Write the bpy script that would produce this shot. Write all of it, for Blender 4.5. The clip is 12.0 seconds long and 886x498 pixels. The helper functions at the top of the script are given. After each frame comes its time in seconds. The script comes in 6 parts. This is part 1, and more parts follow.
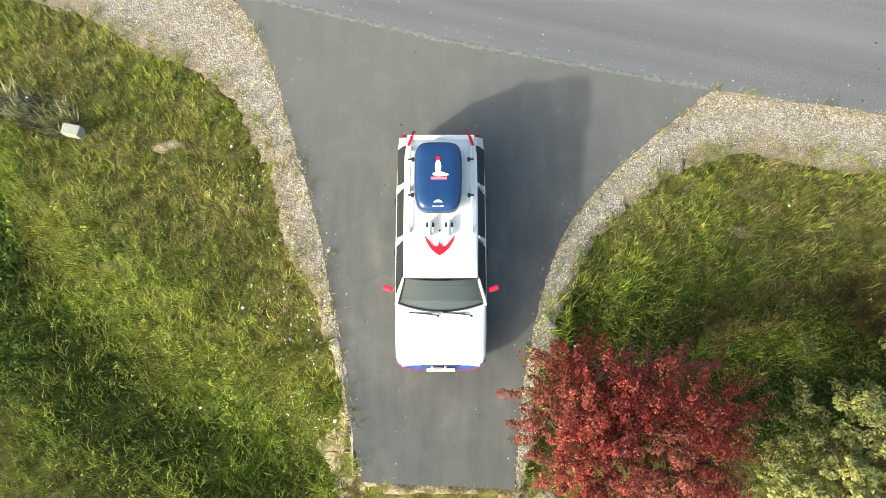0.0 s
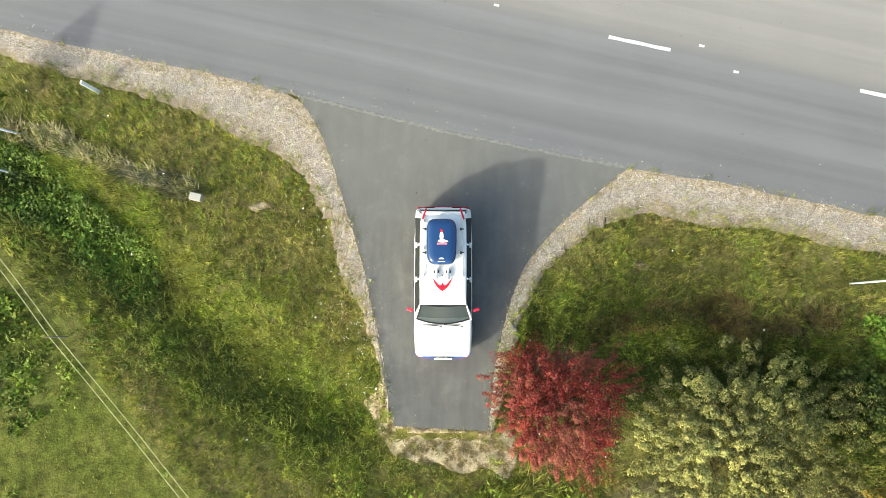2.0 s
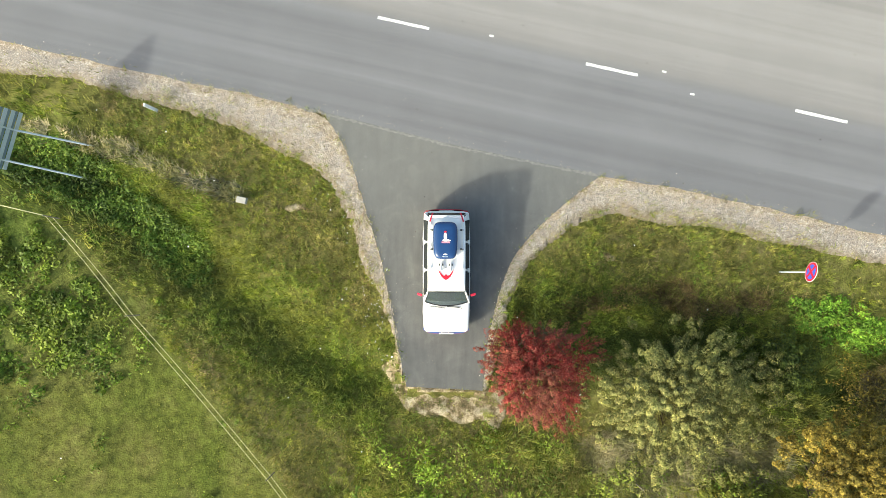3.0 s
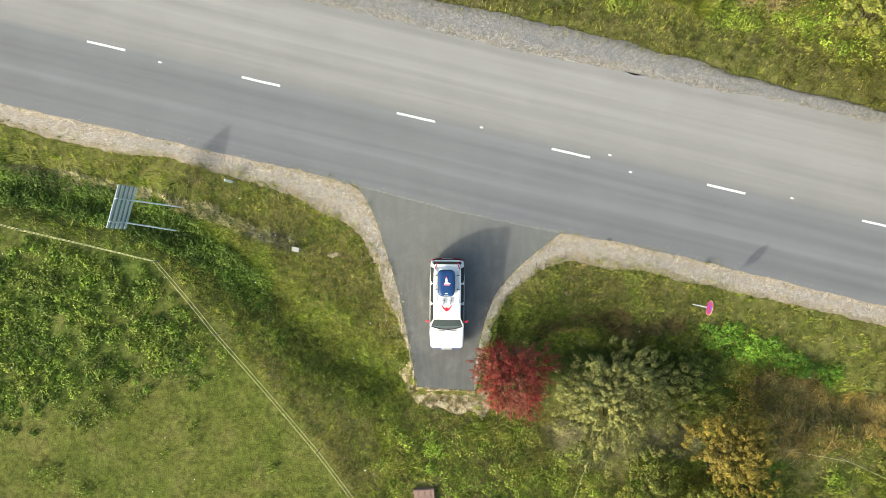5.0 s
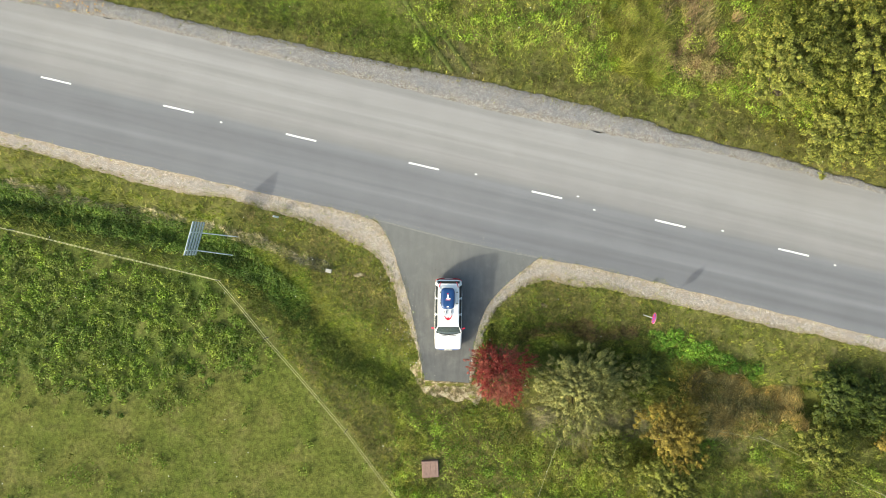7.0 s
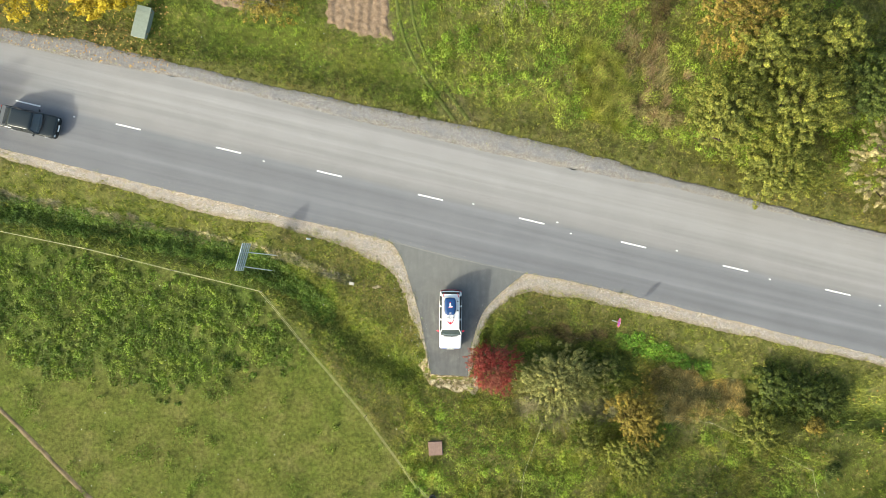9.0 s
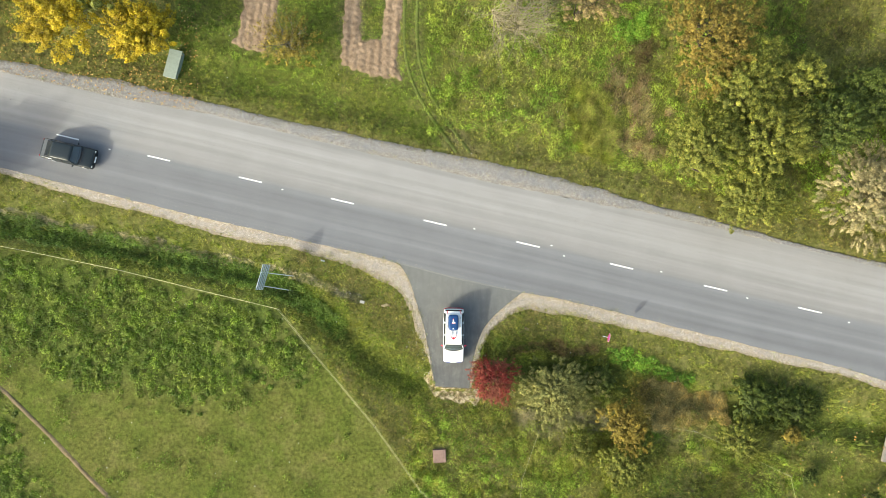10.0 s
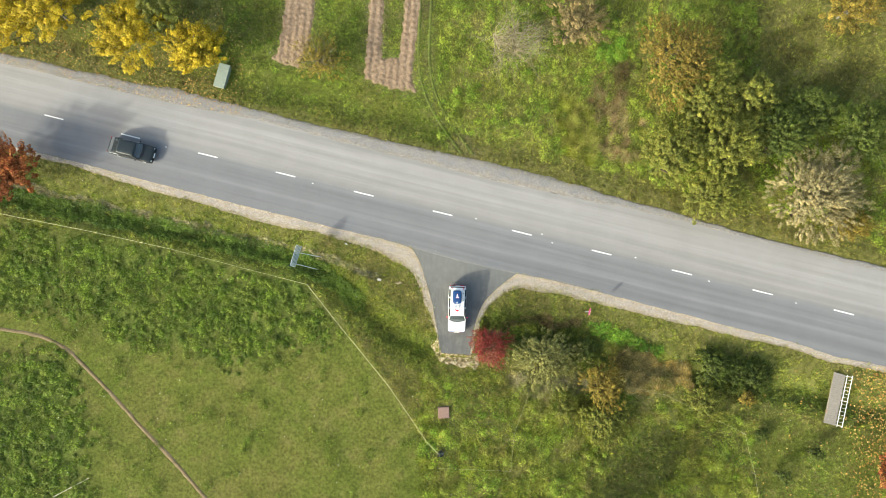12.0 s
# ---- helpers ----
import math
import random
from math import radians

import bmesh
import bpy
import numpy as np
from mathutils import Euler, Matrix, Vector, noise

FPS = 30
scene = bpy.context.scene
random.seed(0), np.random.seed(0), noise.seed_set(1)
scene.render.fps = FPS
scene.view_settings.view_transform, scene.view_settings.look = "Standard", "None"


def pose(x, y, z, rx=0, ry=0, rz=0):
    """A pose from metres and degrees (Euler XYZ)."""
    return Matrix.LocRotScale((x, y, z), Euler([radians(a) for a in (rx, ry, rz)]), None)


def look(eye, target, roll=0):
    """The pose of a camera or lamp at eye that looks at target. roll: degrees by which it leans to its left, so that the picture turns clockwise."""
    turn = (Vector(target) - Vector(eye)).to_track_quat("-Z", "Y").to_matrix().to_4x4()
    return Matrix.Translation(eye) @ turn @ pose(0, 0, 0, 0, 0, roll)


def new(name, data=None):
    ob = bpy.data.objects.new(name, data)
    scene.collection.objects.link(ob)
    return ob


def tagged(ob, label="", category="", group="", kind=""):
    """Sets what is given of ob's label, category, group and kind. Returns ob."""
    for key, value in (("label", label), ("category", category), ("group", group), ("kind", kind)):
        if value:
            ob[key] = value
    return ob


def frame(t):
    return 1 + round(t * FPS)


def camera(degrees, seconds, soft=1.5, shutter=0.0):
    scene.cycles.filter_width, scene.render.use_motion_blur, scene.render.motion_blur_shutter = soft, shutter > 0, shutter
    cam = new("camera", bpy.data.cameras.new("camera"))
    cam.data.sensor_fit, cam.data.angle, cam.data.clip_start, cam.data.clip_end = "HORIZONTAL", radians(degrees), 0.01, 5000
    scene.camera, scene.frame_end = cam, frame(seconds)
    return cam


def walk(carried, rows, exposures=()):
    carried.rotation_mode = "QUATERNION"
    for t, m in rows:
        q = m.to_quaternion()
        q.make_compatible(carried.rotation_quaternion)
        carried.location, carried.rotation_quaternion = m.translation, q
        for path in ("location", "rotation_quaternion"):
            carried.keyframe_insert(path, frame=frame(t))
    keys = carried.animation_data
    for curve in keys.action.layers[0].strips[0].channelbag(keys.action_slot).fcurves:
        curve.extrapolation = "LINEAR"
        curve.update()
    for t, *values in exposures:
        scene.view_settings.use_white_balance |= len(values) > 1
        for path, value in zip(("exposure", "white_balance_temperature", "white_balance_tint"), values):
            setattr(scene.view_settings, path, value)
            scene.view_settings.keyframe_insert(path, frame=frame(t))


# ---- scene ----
import itertools

cam = camera(70.0, 12.0, soft=0.75)
EXPOSURE = 1.21
ROWS = [
    (0, 0.000, 0.000, 12.261, 12.37, 0.08, 0.00),
    (0.5, -0.035, 0.265, 13.261, 11.46, -0.08, 0.01),
    (1, 0.014, 0.630, 15.073, 10.64, 0.11, 0.04),
    (1.5, -0.012, 1.081, 17.121, 8.37, 0.11, 0.00),
    (2, -0.000, 1.591, 19.200, 5.95, 0.18, 0.13),
    (2.5, -0.073, 2.118, 21.351, 3.61, 0.09, 0.12),
    (4.5, -0.258, 4.435, 29.672, -0.06, 0.02, 0.40),
    (5, -0.241, 5.220, 31.805, 0.07, 0.06, 0.44),
    (5.5, -0.272, 5.906, 33.766, 0.02, 0.06, 0.50),
    (6, -0.283, 6.334, 35.775, 0.01, 0.11, 0.54),
    (6.5, -0.263, 6.498, 37.928, -0.04, 0.17, 0.55),
    (8.5, -0.304, 7.049, 46.461, 0.11, 0.39, 0.56),
    (9, -0.445, 6.869, 48.583, 1.22, 0.27, 0.59),
    (9.5, -0.684, 6.540, 50.677, 3.01, 0.16, 0.60),
    (10, -0.906, 6.003, 52.821, 3.97, 0.06, 0.61),
    (10.5, -1.064, 5.197, 55.138, 4.15, 0.05, 0.61),
    (11, -1.212, 4.165, 57.353, 4.29, 0.04, 0.63),
    (11.5, -1.334, 3.047, 59.349, 5.16, -0.05, 0.65),
    (12, -1.430, 1.871, 61.472, 6.00, -0.03, 1.43),
]
walk(cam, [(t, pose(x, y, z, tilt, lean, turn)) for t, x, y, z, tilt, lean, turn in ROWS],
     [(0.0, EXPOSURE + 0.05, 6450, -2), (2.5, EXPOSURE + 0.06, 6450, -2), (5.0, EXPOSURE - 0.07, 6450, -2), (8.4, EXPOSURE + 0.01, 6450, -2), (10.5, EXPOSURE + 0.09, 6450, -2), (12.0, EXPOSURE + 0.09, 6450, -2)])

# ---- world, sun, exposure ----
SUN_EL, SUN_AZ = 26.0, 218.0          # elevation; azimuth of the sun, counted from +x, counter-clockwise
SUN_TO = Vector((math.cos(radians(SUN_AZ)) * math.cos(radians(SUN_EL)), math.sin(radians(SUN_AZ)) * math.cos(radians(SUN_EL)), math.sin(radians(SUN_EL))))
world = bpy.data.worlds.new("sky")
scene.world = world
world.use_nodes = True
wn = world.node_tree.nodes
sky = wn.new("ShaderNodeTexSky")
sky.sky_type = "NISHITA"
sky.sun_disc = False
sky.sun_elevation = radians(SUN_EL)
sky.sun_rotation = math.atan2(SUN_TO.x, SUN_TO.y)
sky.dust_density, sky.ozone_density = 5.0, 0.3
wn["Background"].inputs["Strength"].default_value = 0.15
world.node_tree.links.new(sky.outputs[0], wn["Background"].inputs["Color"])
sun = new("sun", bpy.data.lights.new("sun", "SUN"))
sun.data.energy, sun.data.angle, sun.data.color = 1.85, radians(2.0), (1.0, 0.95, 0.87)
sun.matrix_world = look(SUN_TO * 100, (0, 0, 0))

# ---- small node language ----


class Nodes:
    """A node material under construction."""

    def __init__(self, name, rough=0.9, metal=0.0, spec=0.3):
        self.m = bpy.data.materials.new(name)
        self.m.use_nodes = True
        self.t = self.m.node_tree
        self.b = self.t.nodes["Principled BSDF"]
        self.b.inputs["Roughness"].default_value = rough
        self.b.inputs["Metallic"].default_value = metal
        self.b.inputs["Specular IOR Level"].default_value = spec
        self.geo = self.t.nodes.new("ShaderNodeNewGeometry")
        self.tc = self.t.nodes.new("ShaderNodeTexCoord")

    def put(self, value, socket):
        if isinstance(value, bpy.types.NodeSocket):
            self.t.links.new(value, socket)
        elif isinstance(value, tuple):
            socket.default_value = (*value, 1.0)[:4] if socket.type == "RGBA" else value
        else:
            socket.default_value = value

    def pos(self):
        return self.geo.outputs["Position"]

    def local(self):
        return self.tc.outputs["Object"]

    def island(self):
        return self.geo.outputs["Random Per Island"]

    def scaled(self, vec, sx, sy, sz=1.0):
        n = self.t.nodes.new("ShaderNodeVectorMath")
        n.operation = "MULTIPLY"
        self.put(vec, n.inputs[0])
        n.inputs[1].default_value = (sx, sy, sz)
        return n.outputs[0]

    def noise(self, scale, detail=4.0, vec=None, rough=0.55, warp=0.0):
        n = self.t.nodes.new("ShaderNodeTexNoise")
        n.inputs["Scale"].default_value, n.inputs["Detail"].default_value, n.inputs["Roughness"].default_value = scale, detail, rough
        n.inputs["Distortion"].default_value = warp
        self.put(vec or self.pos(), n.inputs["Vector"])
        return n.outputs["Fac"]

    def cells(self, scale, vec=None, out="Distance", feature="F1"):
        n = self.t.nodes.new("ShaderNodeTexVoronoi")
        n.feature = feature
        n.inputs["Scale"].default_value = scale
        self.put(vec or self.pos(), n.inputs["Vector"])
        return n.outputs[out]

    def ramp(self, fac, *stops):
        n = self.t.nodes.new("ShaderNodeValToRGB")
        e = n.color_ramp.elements
        while len(e) < len(stops):
            e.new(0.5)
        for el, (at, col) in zip(e, stops):
            el.position = at
            el.color = (*col, 1) if isinstance(col, tuple) else (col, col, col, 1)
        self.put(fac, n.inputs["Fac"])
        return n.outputs["Color"]

    def mix(self, fac, a, b, mode="MIX"):
        n = self.t.nodes.new("ShaderNodeMix")
        n.data_type, n.blend_type = "RGBA", mode
        self.put(fac, n.inputs[0])
        self.put(a, n.inputs[6])
        self.put(b, n.inputs[7])
        return n.outputs[2]

    def math(self, op, a, b=0.0):
        n = self.t.nodes.new("ShaderNodeMath")
        n.operation = op
        self.put(a, n.inputs[0])
        self.put(b, n.inputs[1])
        return n.outputs[0]

    def attr(self, name):
        n = self.t.nodes.new("ShaderNodeAttribute")
        n.attribute_name = name
        return n

    def axis(self, vec, which):
        n = self.t.nodes.new("ShaderNodeSeparateXYZ")
        self.put(vec, n.inputs[0])
        return n.outputs[which]

    def done(self, color, bump=None, strength=0.4, dist=0.01, rough=None):
        self.put(color, self.b.inputs["Base Color"])
        if rough is not None:
            self.put(rough, self.b.inputs["Roughness"])
        if bump is not None:
            n = self.t.nodes.new("ShaderNodeBump")
            n.inputs["Strength"].default_value, n.inputs["Distance"].default_value = strength, dist
            self.put(bump, n.inputs["Height"])
            self.t.links.new(n.outputs[0], self.b.inputs["Normal"])
        return self.m


def plain(name, col, rough=0.5, metal=0.0, spec=0.5, vary=0.12, scale=6.0):
    """A paint, plastic or metal with faint dirt."""
    n = Nodes(name, rough, metal, spec)
    f = n.noise(scale, 5.0, n.local())
    c = n.mix(f, tuple(v * (1 - vary) for v in col), tuple(min(1, v * (1 + vary)) for v in col))
    return n.done(c)


def leafy(name, stops, patch=None, patch_scale=0.35, trans=0.25, rough=0.6, low=0.6):
    """Leaves or blades: colour by leaf, shifted in patches over the place."""
    n = Nodes(name, rough, 0.0, 0.25)
    c = n.ramp(n.island(), *stops)
    if patch:
        c = n.mix(n.ramp(n.noise(patch_scale, 3.0), (0.42, 0.0), (0.62, 1.0)), c, n.mix(0.65, c, patch))
    c = n.mix(1.0, c, n.ramp(n.noise(0.9, 4.0), (0.3, low - 0.08), (0.7, 1.3)), "MULTIPLY")
    c = n.mix(1.0, c, n.ramp(n.noise(6.0, 4.0, rough=0.65), (0.34, 0.56), (0.64, 1.44)), "MULTIPLY")
    c = n.mix(1.0, c, n.ramp(n.attr("tone").outputs["Fac"], (0.0, (0.46, 0.52, 0.50)), (0.5, (0.95, 0.98, 0.95)), (1.0, (1.38, 1.32, 1.15))), "MULTIPLY")
    n.b.inputs["Subsurface Weight"].default_value = 0.0
    tr = n.t.nodes.new("ShaderNodeBsdfTranslucent")
    n.put(c, tr.inputs["Color"])
    mx = n.t.nodes.new("ShaderNodeMixShader")
    mx.inputs[0].default_value = trans
    n.done(c)
    n.t.links.new(n.b.outputs[0], mx.inputs[1])
    n.t.links.new(tr.outputs[0], mx.inputs[2])
    n.t.links.new(mx.outputs[0], n.t.nodes["Material Output"].inputs["Surface"])
    return n.m


# ---- plan ----
D = Vector((0.97595, -0.21800))       # along the road
N2 = Vector((0.21800, 0.97595))       # across it, away from the driveway
C0 = Vector((0.0, 11.49))             # a point of its centre line
ROAD_TURN = math.degrees(math.atan2(D.y, D.x))


def at_road(u, v):
    p = C0 + D * u + N2 * v
    return p.x, p.y


def road_uv(x, y):
    return (x - C0.x) * D.x + (y - C0.y) * D.y, (x - C0.x) * N2.x + (y - C0.y) * N2.y


def inside(poly, x, y):
    """Whether points lie in a polygon."""
    r = np.zeros(np.shape(x), bool)
    for (x0, y0), (x1, y1) in zip(poly, poly[1:] + poly[:1]):
        if y0 != y1:
            r ^= ((y0 > y) != (y1 > y)) & (x < (x1 - x0) * (y - y0) / (y1 - y0) + x0)
    return r


def near(line, x, y):
    """Distance to a polyline."""
    best = np.full(np.shape(x), 1e9)
    for (x0, y0), (x1, y1) in zip(line, line[1:]):
        dx, dy = x1 - x0, y1 - y0
        k = np.clip(((x - x0) * dx + (y - y0) * dy) / (dx * dx + dy * dy), 0, 1)
        best = np.minimum(best, np.hypot(x - x0 - k * dx, y - y0 - k * dy))
    return best


def smooth(points, times=2):
    """A polyline with its corners cut."""
    for _ in range(times):
        out = [points[0]]
        for (a, b), (c, d) in zip(points, points[1:]):
            out += [(0.75 * a + 0.25 * c, 0.75 * b + 0.25 * d), (0.25 * a + 0.75 * c, 0.25 * b + 0.75 * d)]
        points = out + [points[-1]]
    return points


def waves(x, y, s, seed=0):
    """Cheap smooth noise, -1..1, for masks and heights."""
    r = np.random.RandomState(seed)
    v = np.zeros(np.shape(x))
    for k in range(7):
        a, p, f = r.uniform(0, 6.28), r.uniform(0, 6.28), s * r.uniform(0.6, 2.2)
        v = v + np.sin((x * math.cos(a) + y * math.sin(a)) * f + p + 1.3 * np.sin((y * math.cos(a) - x * math.sin(a)) * f * 0.7 + k))
    return v / 4.5


S_EDGE = [(-900, -3.9), (-60, -3.85), (-37, -3.85), (-30, -3.95), (-24, -4.0), (-17, -4.0), (-12, -3.97), (-7, -3.93), (-4, -3.98), (1, -4.12), (5, -4.05), (6.7, -3.99), (8.3, -3.91), (10.3, -3.82), (13.5, -3.8), (18, -3.88), (26, -3.99), (34, -4.02), (38.3, -4.4), (43, -4.15), (900, -4.1)]
N_EDGE = [(-900, 4.1), (-49, 4.1), (-35, 4.15), (-27, 4.4), (-22, 4.65), (-16, 4.6), (-9.6, 4.45), (-3.2, 4.5), (1.1, 4.4), (7.5, 4.55), (11.7, 4.68), (15.8, 4.95), (20, 4.95), (24.3, 4.95), (38, 4.85), (900, 4.7)]
DRIVE_W = [(-4.75, 8.6), (-4.42, 8.1), (-4.07, 7.55), (-3.66, 6.72), (-3.3, 5.59), (-3.02, 4.72), (-2.62, 3.52), (-2.38, 2.6), (-2.12, 1.32), (-1.88, -0.04), (-1.52, -1.68)]
DRIVE_E = [(1.31, -1.82), (1.45, -0.3), (1.55, 0.28), (1.68, 0.92), (1.9, 1.8), (2.03, 2.13), (2.24, 2.7), (2.5, 3.18), (2.95, 3.75), (3.63, 4.47), (4.37, 5.09), (4.93, 5.55), (5.38, 5.92), (5.75, 6.15)]
DRIVE = DRIVE_W + DRIVE_E
DITCH_W = [(-400, 92), (-60, 15.9), (-45, 12.5), (-34, 10.6), (-22.8, 8.4), (-16, 7.1), (-12.5, 5.2), (-8.6, 2.2), (-5.4, -0.5), (-3.0, -1.6)]
DITCH_E = [(3.0, 0.6), (8, 0.1), (14, -1.2), (22, -3.0), (30, -4.2), (36, -5.2), (60, -10.5), (400, -86)]
WEEDS_A = [(-75, 14.5), (-45, 9.8), (-36.6, 8.6), (-28.2, 7.5), (-19.9, 5.7), (-14.8, 4.5), (-11.6, 1.0), (-11.9, -0.6), (-15.7, -1.2), (-18.3, -2.9), (-22.1, -3.5), (-25.9, -2.0), (-33.0, -1.9), (-34.4, 1.0), (-38.7, 0.9), (-44.3, 1.8), (-75, 4)]
WEEDS_B = [(-60, -2.8), (-43.8, -2.8), (-40.6, -2.4), (-37.8, -3.4), (-36.5, -5.5), (-35.3, -7.6), (-34.5, -9.7), (-36.0, -11.8), (-34.5, -16.0), (-36, -26), (-60, -26)]
LAWN = [(28.1, -8.7), (30.3, -7.0), (34.6, -7.7), (60, -9.5), (60, -30), (28.8, -30), (28.8, -14.4)]
PLOT_A = [(-18.6, 40), (-15.0, 40), (-15.2, 33.5), (-15.7, 28.7), (-16.6, 26.4), (-19.5, 27.2), (-18.7, 28.4), (-18.3, 33)]
PLOT_B = [(-9.7, 40), (-4.4, 40), (-4.4, 33.8), (-5.2, 26.0), (-4.7, 24.1), (-7.3, 24.5), (-9.9, 25.4), (-9.7, 33)]
PLOT_HOLE = [(-8.2, 41), (-6.0, 41), (-6.1, 32.6), (-6.5, 27.6), (-8.3, 27.5)]
TRACK = [(-3.7, 60), (-3.9, 33.8), (-4.0, 30.2), (-4.0, 26.6), (-3.0, 23.2), (-0.9, 20.0), (1.0, 17.4)]
DIRT = smooth([(-80, 3), (-44.0, -0.5), (-40.7, -0.9), (-37.9, -1.9), (-35.6, -3.9), (-32.6, -6.7), (-29.7, -9.6), (-26.9, -12.1), (-24.0, -15.1), (-20, -19), (-12, -28)])
SAND = [(-2.35, -1.2), (-2.0, -0.4), (-1.8, 0.1), (-1.45, -1.6), (1.3, -1.75), (2.1, -2.0), (1.95, -3.2), (0.8, -3.1), (-0.54, -2.9), (-1.67, -2.5), (-2.15, -2.1)]
# outline of a tree's shade, which is partly put into the grass colour
SHADED = [(16.8, -8.6), (19.5, -7.6), (22.0, -8.0), (22.2, -10.2), (21.0, -12.4), (18.8, -14.6), (16.5, -18.0), (12.6, -18.0), (13.0, -13.4), (14.9, -10.4)]
DEAD = [(13.6, 26.3), (16.7, 28.2), (17.3, 24.7), (16.4, 22.9), (17.8, 21.5), (16.9, 20.1), (16.1, 17.5), (13.6, 19.4), (12.7, 22.0), (13.0, 24.3)]
LUSH = [(12.6, 1.5), (14.5, 1.6), (17.5, 0.3), (20.2, -0.8), (19.4, -1.5), (16.2, -0.6), (13.2, 0.3)]


def edge(table, u):
    return np.interp(u, [a for a, _ in table], [b for _, b in table])


# gravel shoulders: inner line is the asphalt, outer line the grass
def gravel_outlines():
    jag = random.Random(4)

    def run(us, table):
        return [at_road(u, float(edge(table, u)) + jag.uniform(-0.04, 0.04) + 0.09 * float(waves(u, 0.0, 0.9, 17)) + 0.05 * float(waves(u, 3.0, 3.2, 18))) for u in us]
    west = [(-1.62, -1.4), (-1.8, -0.4), (-2.0, 0.28), (-2.29, 1.03), (-2.48, 1.57), (-2.68, 2.25), (-3.05, 2.7), (-3.23, 3.16), (-3.36, 3.87), (-3.45, 4.48), (-3.84, 4.84), (-3.99, 5.34), (-4.2, 5.85), (-4.65, 6.4), (-5.5, 6.87), (-6.1, 7.08)]
    west = [(x + jag.uniform(-0.07, 0.07), y + jag.uniform(-0.05, 0.05)) for x, y in smooth(west, 2)]
    out_w = [(-900, -4.4), (-60, -4.3), (-41, -4.3), (-38, -4.35), (-34, -4.5), (-30, -4.75), (-26, -4.72), (-22.5, -4.95), (-20, -5.05), (-16, -5.05), (-13.5, -4.75), (-11.5, -4.92), (-9.8, -4.85), (-8.6, -4.95), (-7, -5.1), (-5.9, -5.4), (-5.2, -5.6)]
    east = [(1.5, -1.75), (1.62, -0.9), (1.72, -0.3), (1.83, 0.1), (2.05, 0.7), (2.18, 1.35), (2.43, 2.02), (2.74, 2.59), (3.1, 3.1), (3.69, 3.63), (4.18, 3.99), (4.55, 4.38), (5.02, 4.5)]
    east = [(x + jag.uniform(-0.07, 0.07), y + jag.uniform(-0.05, 0.05)) for x, y in smooth(east, 2)]
    out_e = [(6.2, -5.55), (6.68, -5.42), (7.3, -5.21), (8.0, -5.12), (9.5, -5.1), (10.3, -5.0), (12, -4.85), (14, -4.8), (18, -4.82), (22.5, -4.8), (26.5, -4.75), (33.6, -4.58), (38, -4.95), (42, -4.7), (60, -4.6), (900, -4.6)]
    out_n = [(-900, 5.0), (-49, 5.0), (-40, 5.1), (-35.5, 5.2), (-31, 5.6), (-27, 5.54), (-22.6, 5.47), (-14, 5.52), (-9.9, 5.65), (-5.6, 5.7), (-2, 5.92), (7, 5.95), (11.4, 5.8), (15.7, 5.62), (20, 5.6), (24, 5.3), (31, 5.2), (900, 5.1)]
    us_w = [-900, -300, -120, -80] + list(np.arange(-60, -6.2, 0.35)) + [-6.0]
    us_e = [7.0] + list(np.arange(7.3, 60, 0.35)) + [80, 120, 300, 900]
    us_n = [-900, -300, -120, -80] + list(np.arange(-60, 60, 0.35)) + [80, 120, 300, 900]

    def kerb(us, table, into):
        return [at_road(u, float(edge(table, u)) + into) for u in us]
    inner_w, outer_w = kerb(us_w, S_EDGE, 0.12), run(us_w, out_w)
    inner_e, outer_e = kerb(us_e, S_EDGE, 0.12), run(us_e, out_e)
    turn_w = smooth([inner_w[-1], at_road(-4.9, -3.83)] + [(x + 0.1, y) for x, y in DRIVE_W[1:-1]], 1)
    turn_e = smooth([(x - 0.1, y) for x, y in DRIVE_E[:-2]] + [at_road(6.5, -3.93), inner_e[0]], 1)
    bend_w, bend_e = [outer_w[-1]] + list(reversed(west)), east + [outer_e[0]]
    # each shoulder: runs of an inner and an outer line, joined end to end, and their steps
    strips = [
        [(inner_w, outer_w, 700), (turn_w, bend_w, 150)],
        [(turn_e, bend_e, 150), (inner_e, outer_e, 700)],
        [(kerb(us_n, N_EDGE, -0.12), run(us_n, out_n), 900)]]
    return strips


def resample(line, n):
    """n + 1 points at even steps along a polyline."""
    p = np.array(line)
    d = np.r_[0, np.cumsum(np.hypot(*np.diff(p, axis=0).T))]
    t = np.linspace(0, d[-1], n + 1)
    return list(zip(np.interp(t, d, p[:, 0]).tolist(), np.interp(t, d, p[:, 1]).tolist()))


GRAVEL = gravel_outlines()
X0, X1, Y0, Y1, RES = -62.0, 62.0, -40.0, 60.0, 0.1
gx, gy = np.meshgrid(np.arange(X0, X1, RES), np.arange(Y0, Y1, RES))
gu, gv = road_uv(gx, gy)
M_PAVED = ((gv > edge(S_EDGE, gu)) & (gv < edge(N_EDGE, gu))) | inside(DRIVE, gx, gy)
M_GRAVEL = np.zeros_like(M_PAVED)
for inner, outer, _ in itertools.chain(*GRAVEL):
    M_GRAVEL |= inside(list(inner) + list(reversed(outer)), gx, gy)
creep = 0.16 * waves(gx, gy, 2.3, 14) + 0.12 * waves(gx, gy, 6.5, 15)
M_PURE = M_GRAVEL & ~M_PAVED
sx, sy = np.clip(((gx + creep - X0) / RES).astype(int), 0, gx.shape[1] - 1), np.clip(((gy + creep * np.where(gv > 0, -1, 1) - Y0) / RES).astype(int), 0, gx.shape[0] - 1)
M_GRAVEL = M_PURE & M_PURE[sy, sx]
